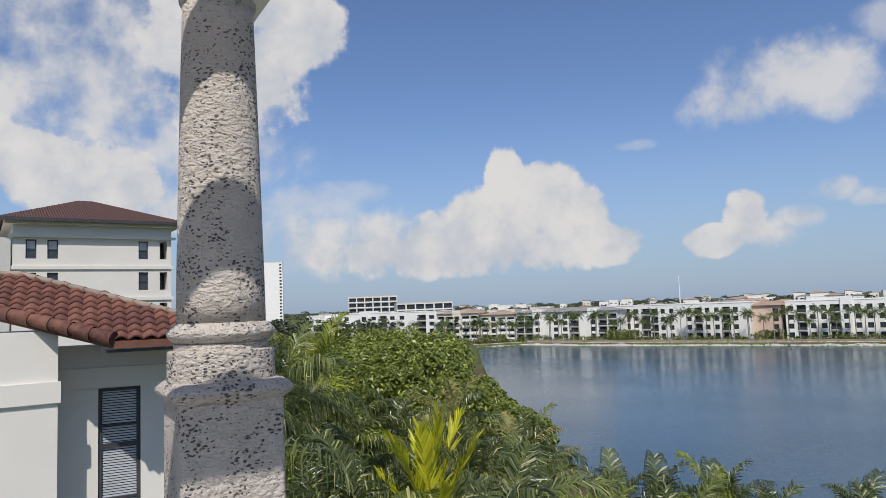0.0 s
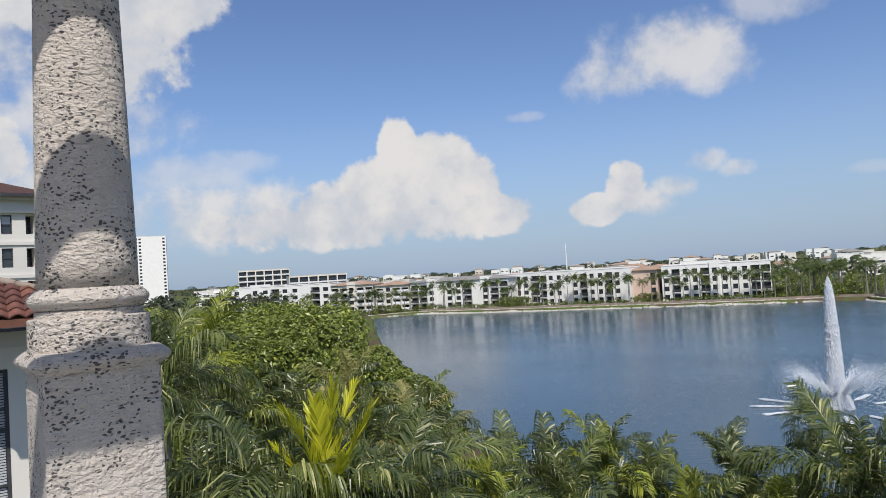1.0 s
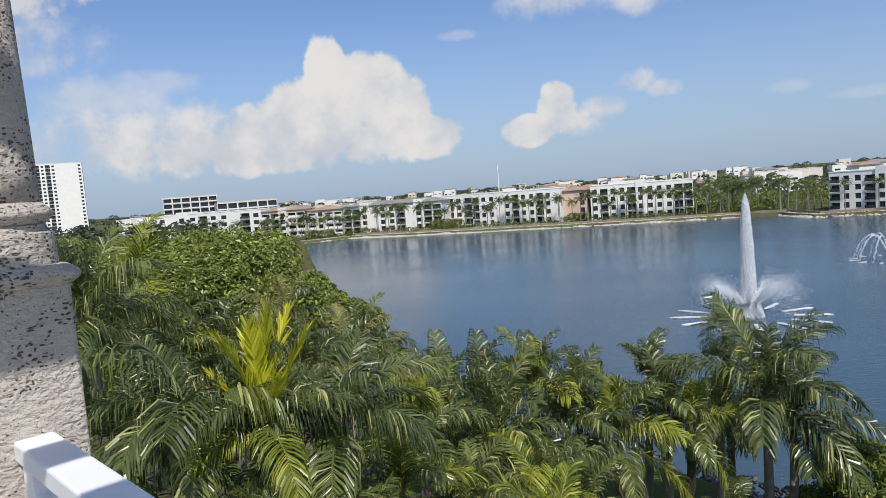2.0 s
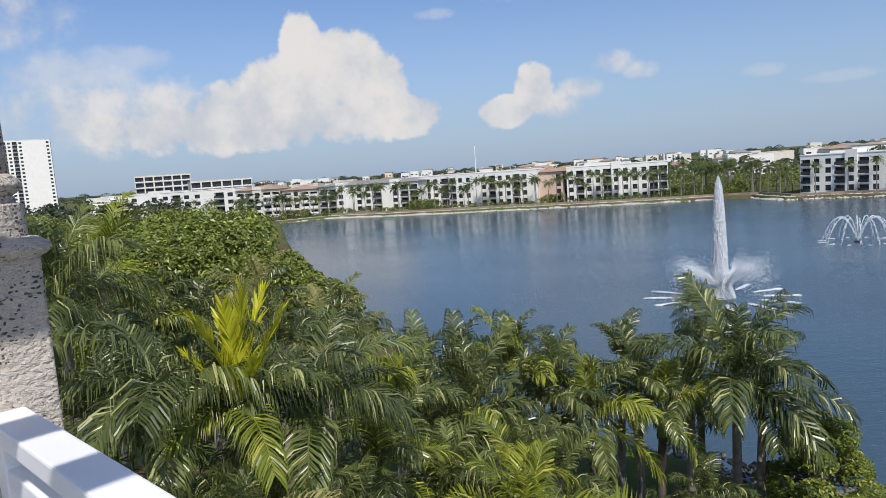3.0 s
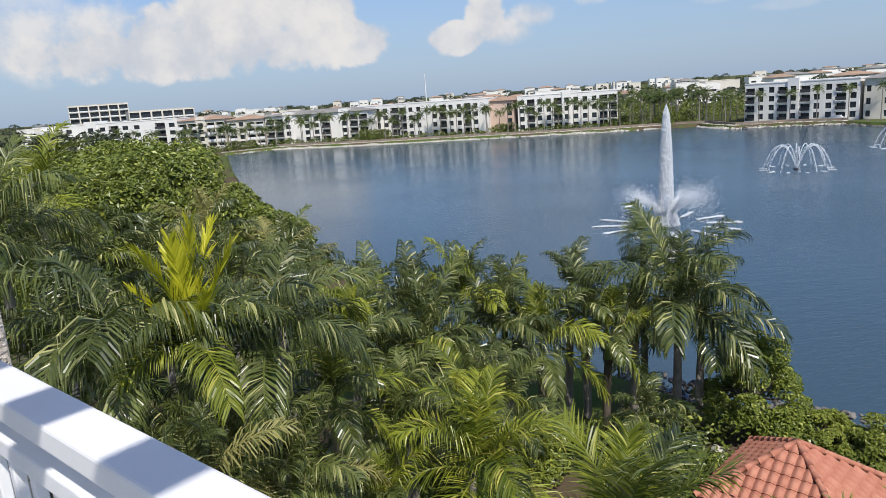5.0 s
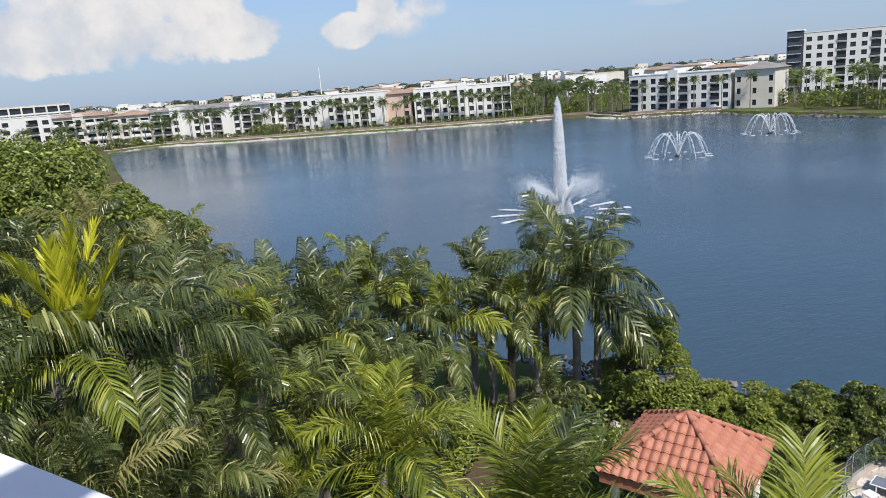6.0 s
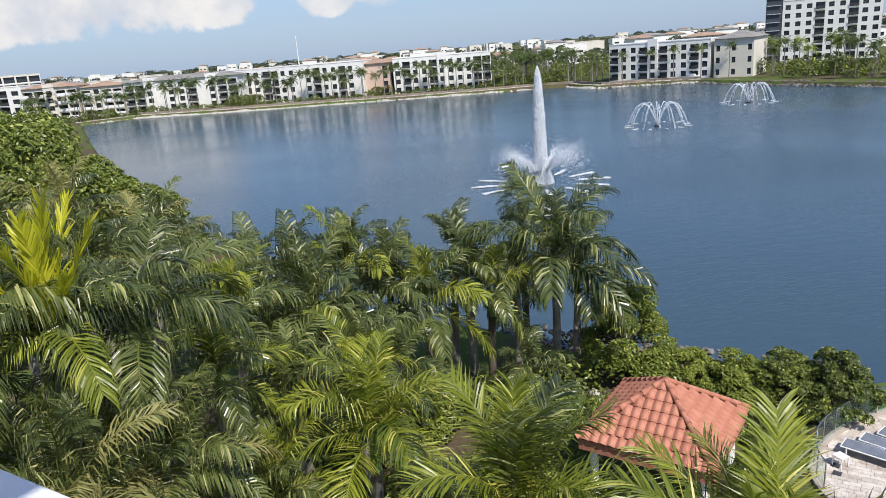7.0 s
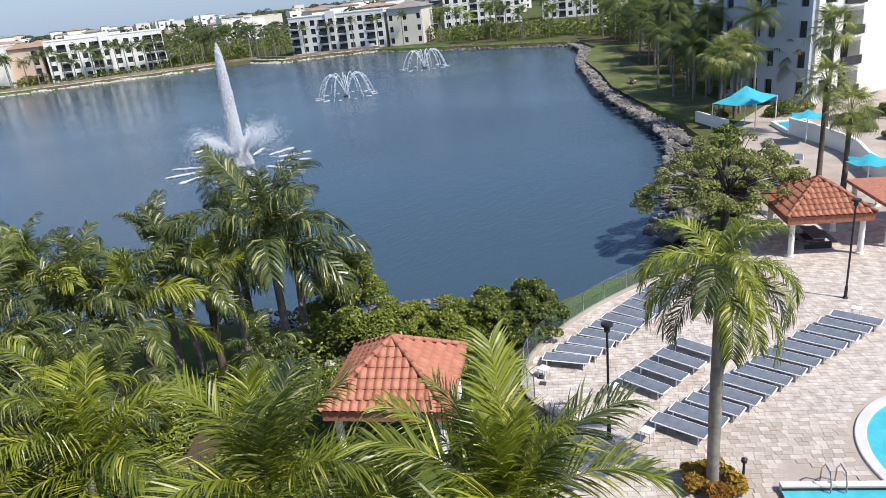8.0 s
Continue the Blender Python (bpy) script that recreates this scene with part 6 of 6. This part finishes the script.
for i, (x, y, rx, h) in enumerate(((12.6, 23.8, 1.2, 1.3), (12.0, 22.9, 1.2, 1.3), (13.8, 24.4, 1.2, 1.3), (11.0, 23.7, 1.2, 1.3), (19.6, 13.2, 0.8, 0.9), (20.2, 15.0, 1.0, 1.1), (19.3, 17.3, 1.1, 1.2), (21.6, 13.9, 0.9, 1.0), (17.6, 19.0, 1.2, 1.4), (15.0, 20.0, 1.3, 1.5), (12.2, 17.8, 1.2, 1.4), (22.6, 17.0, 1.1, 1.2), (20.8, 19.2, 1.1, 1.3))):
    tree("bush", x, y, h, lumps(140 + i, 12, rx, rx, 0.25, h, rx * 0.4), 1500, 0.12, 150 + i, "leaf", "low dark green shrub beside the garden pavilion", "bush", 2, 0.04, group="shrubs by the pavilion")

for i, (x, y, rx, h) in enumerate(((66.5, 15.4, 1.0, 1.0), (62.5, 14.4, 1.1, 1.2), (55.5, 12.3, 1.0, 1.1), (45.5, 9.6, 1.0, 1.0))):
    tree("bush", x, y, h, lumps(240 + i, 14, rx, rx, 0.3, h, rx * 0.4), 1700, 0.2, 250 + i, "leaf", "dense dark shrub on the bank beside the terrace", "bush", 2, 0.05, group="shrubs on the terrace bank")

for i, (x, y, rx, h) in enumerate(((73.5, 6.4, 1.0, 1.0), (75.6, 5.0, 1.1, 1.1), (77.8, 3.6, 1.1, 1.0), (80.0, 2.2, 1.1, 1.1), (77.0, 12.6, 1.4, 1.3), (79.4, 11.6, 1.5, 1.5), (74.6, 18.6, 1.2, 1.3), (70.5, 4.6, 0.8, 0.8), (68.0, 2.6, 0.8, 0.8))):
    tree("bush", x, y, h, lumps(340 + i, 24, rx, rx, 0.25, h, rx * 0.3), 2600, 0.14, 350 + i, ("leaf", "leaf_olive")[i % 2], "clipped garden shrub behind the second pool", "bush", 2, 0.04, group="shrubs by the second pool")

# undergrowth on the grove's floor
q = random.Random(5)
spots = []
for i in range(280):
    az, d = q.uniform(-14, 50), q.uniform(9, 31)
    p_ = at(az, d)
    if math.dist((p_.x, p_.y), (16.4, 14.8)) < 3.4 or (9.0 < az and d > 30) or (24 < az < 33 and d > 22):
        continue
    s = q.uniform(0.6, 1.4)
    spots.append((p_.x, p_.y, GZ + s * 0.4, s * 1.3, s * 1.3, s))
belt("undergrowth", "dark green undergrowth and ferns below the palms", spots, 34000, 0.17, 74)
for i, (az, d, s) in enumerate(((27.5, 23.0, 0.5), (29.5, 20, 0.1), (43.5, 27.0, 0.6), (45.0, 26.0, 0.45), (42.0, 28.2, 0.4), (46.5, 27.2, 0.5))):
    p_ = at(az, d)
    ob = new("boulder", rock_mesh(300 + i, "pale_rock"))
    ob.matrix_world = Matrix.Translation((p_.x, p_.y, GZ + s * 0.3)) @ Matrix.Scale(s, 4)
    tagged(ob, "weathered pale garden boulder on the mulch", "rock", "garden boulders")

# ---- parked car by the parking block, mast on the skyline ----
e = thing("car", pose(178.5, 152.5, GZ, 0, 0, -65), "white parked car beside the parking block", "car")
bm = bmesh.new()
prof = [(-2.2, 0.35), (2.2, 0.35), (2.25, 0.8), (1.3, 0.95), (0.7, 1.45), (-1.2, 1.45), (-1.9, 1.0), (-2.25, 0.95)]
loft(bm, [[Vector((x, y, z)) for x, z in prof] for y in (-0.85, 0.85)])
bmesh.ops.recalc_face_normals(bm, faces=bm.faces[:])
part("body", bm, "rail", e)
for x in (-1.4, 1.4):
    for y in (-0.8, 0.8):
        bm = bmesh.new()
        tube(bm, [(x, y - 0.1, 0.33), (x, y + 0.1, 0.33)], 0.33, 14)
        part("wheel", bm, "black", e)
mp = at(18.8, 900)
e = thing("radio_mast", pose(mp.x, mp.y, GZ), "thin white radio mast on the skyline", "mast")
bm = bmesh.new()
tube(bm, [(0, 0, 0), (0, 0, 42)], [0.9, 0.4], 6)
part("pole", bm, "rail", e)

# ---- pavers ----
box_me = {}
for k, (w, l) in enumerate(((0.34, 0.22), (0.22, 0.22))):
    bm = bmesh.new()
    box(bm, (0.006, 0.006, 0), (w - 0.006, l - 0.006, 0.03))
    me_ = bpy.data.meshes.new("paver")
    bm.to_mesh(me_)
    bm.free()
    me_.materials.append(M["paver"])
    box_me[k] = me_
q = random.Random(9)
region = [(p_[0], p_[1]) for p_ in curb] + [(46, 8.2), (47, -8), (14, -8), (14, 9.0)]
turn = radians(-60)
ct, st_ = math.cos(turn), math.sin(turn)
verts, faces, single = [], [], 0
for j in range(-115, 115):
    x = -40 + q.uniform(0, 0.3)
    while x < 40:
        w = q.choice((0.22, 0.34, 0.34))
        cx_, cy_ = x + w / 2, j * 0.22 + 0.11
        X, Y = 28 + cx_ * ct - cy_ * st_, 3 + cx_ * st_ + cy_ * ct
        if 14 < X < 47 and -8 < Y < 14 and inside(X, Y, region) and (Vector((X, Y, 0)) - PC).length > PR + 0.6 and not (X < 20.9 and Y < 2.6) and (Vector((X, Y, 0)) - Vector((npalm.x, npalm.y, 0))).length > 1.15:
            m_ = Matrix.Translation((28, 3, GZ + 0.03 + q.uniform(0, 0.008))) @ Matrix.Rotation(turn, 4, "Z") @ Matrix.Translation((x, j * 0.22, 0))
            if single < 300 and 18 < X < 24 and 0 < Y < 7.5:
                part_of("paver", box_me[0 if w > 0.3 else 1], deck, m_)
                single += 1
            else:
                b_ = len(verts)
                for v in box_me[0 if w > 0.3 else 1].vertices:
                    verts.append(m_ @ v.co)
                for f_ in box_me[0].polygons:
                    faces.append(tuple(b_ + i for i in f_.vertices))
        x += w
ob = part_of("paving", mesh_of("paving", verts, faces, "paver_rest"), deck)
tagged(ob, "pale beige travertine pavers", kind="stuff")
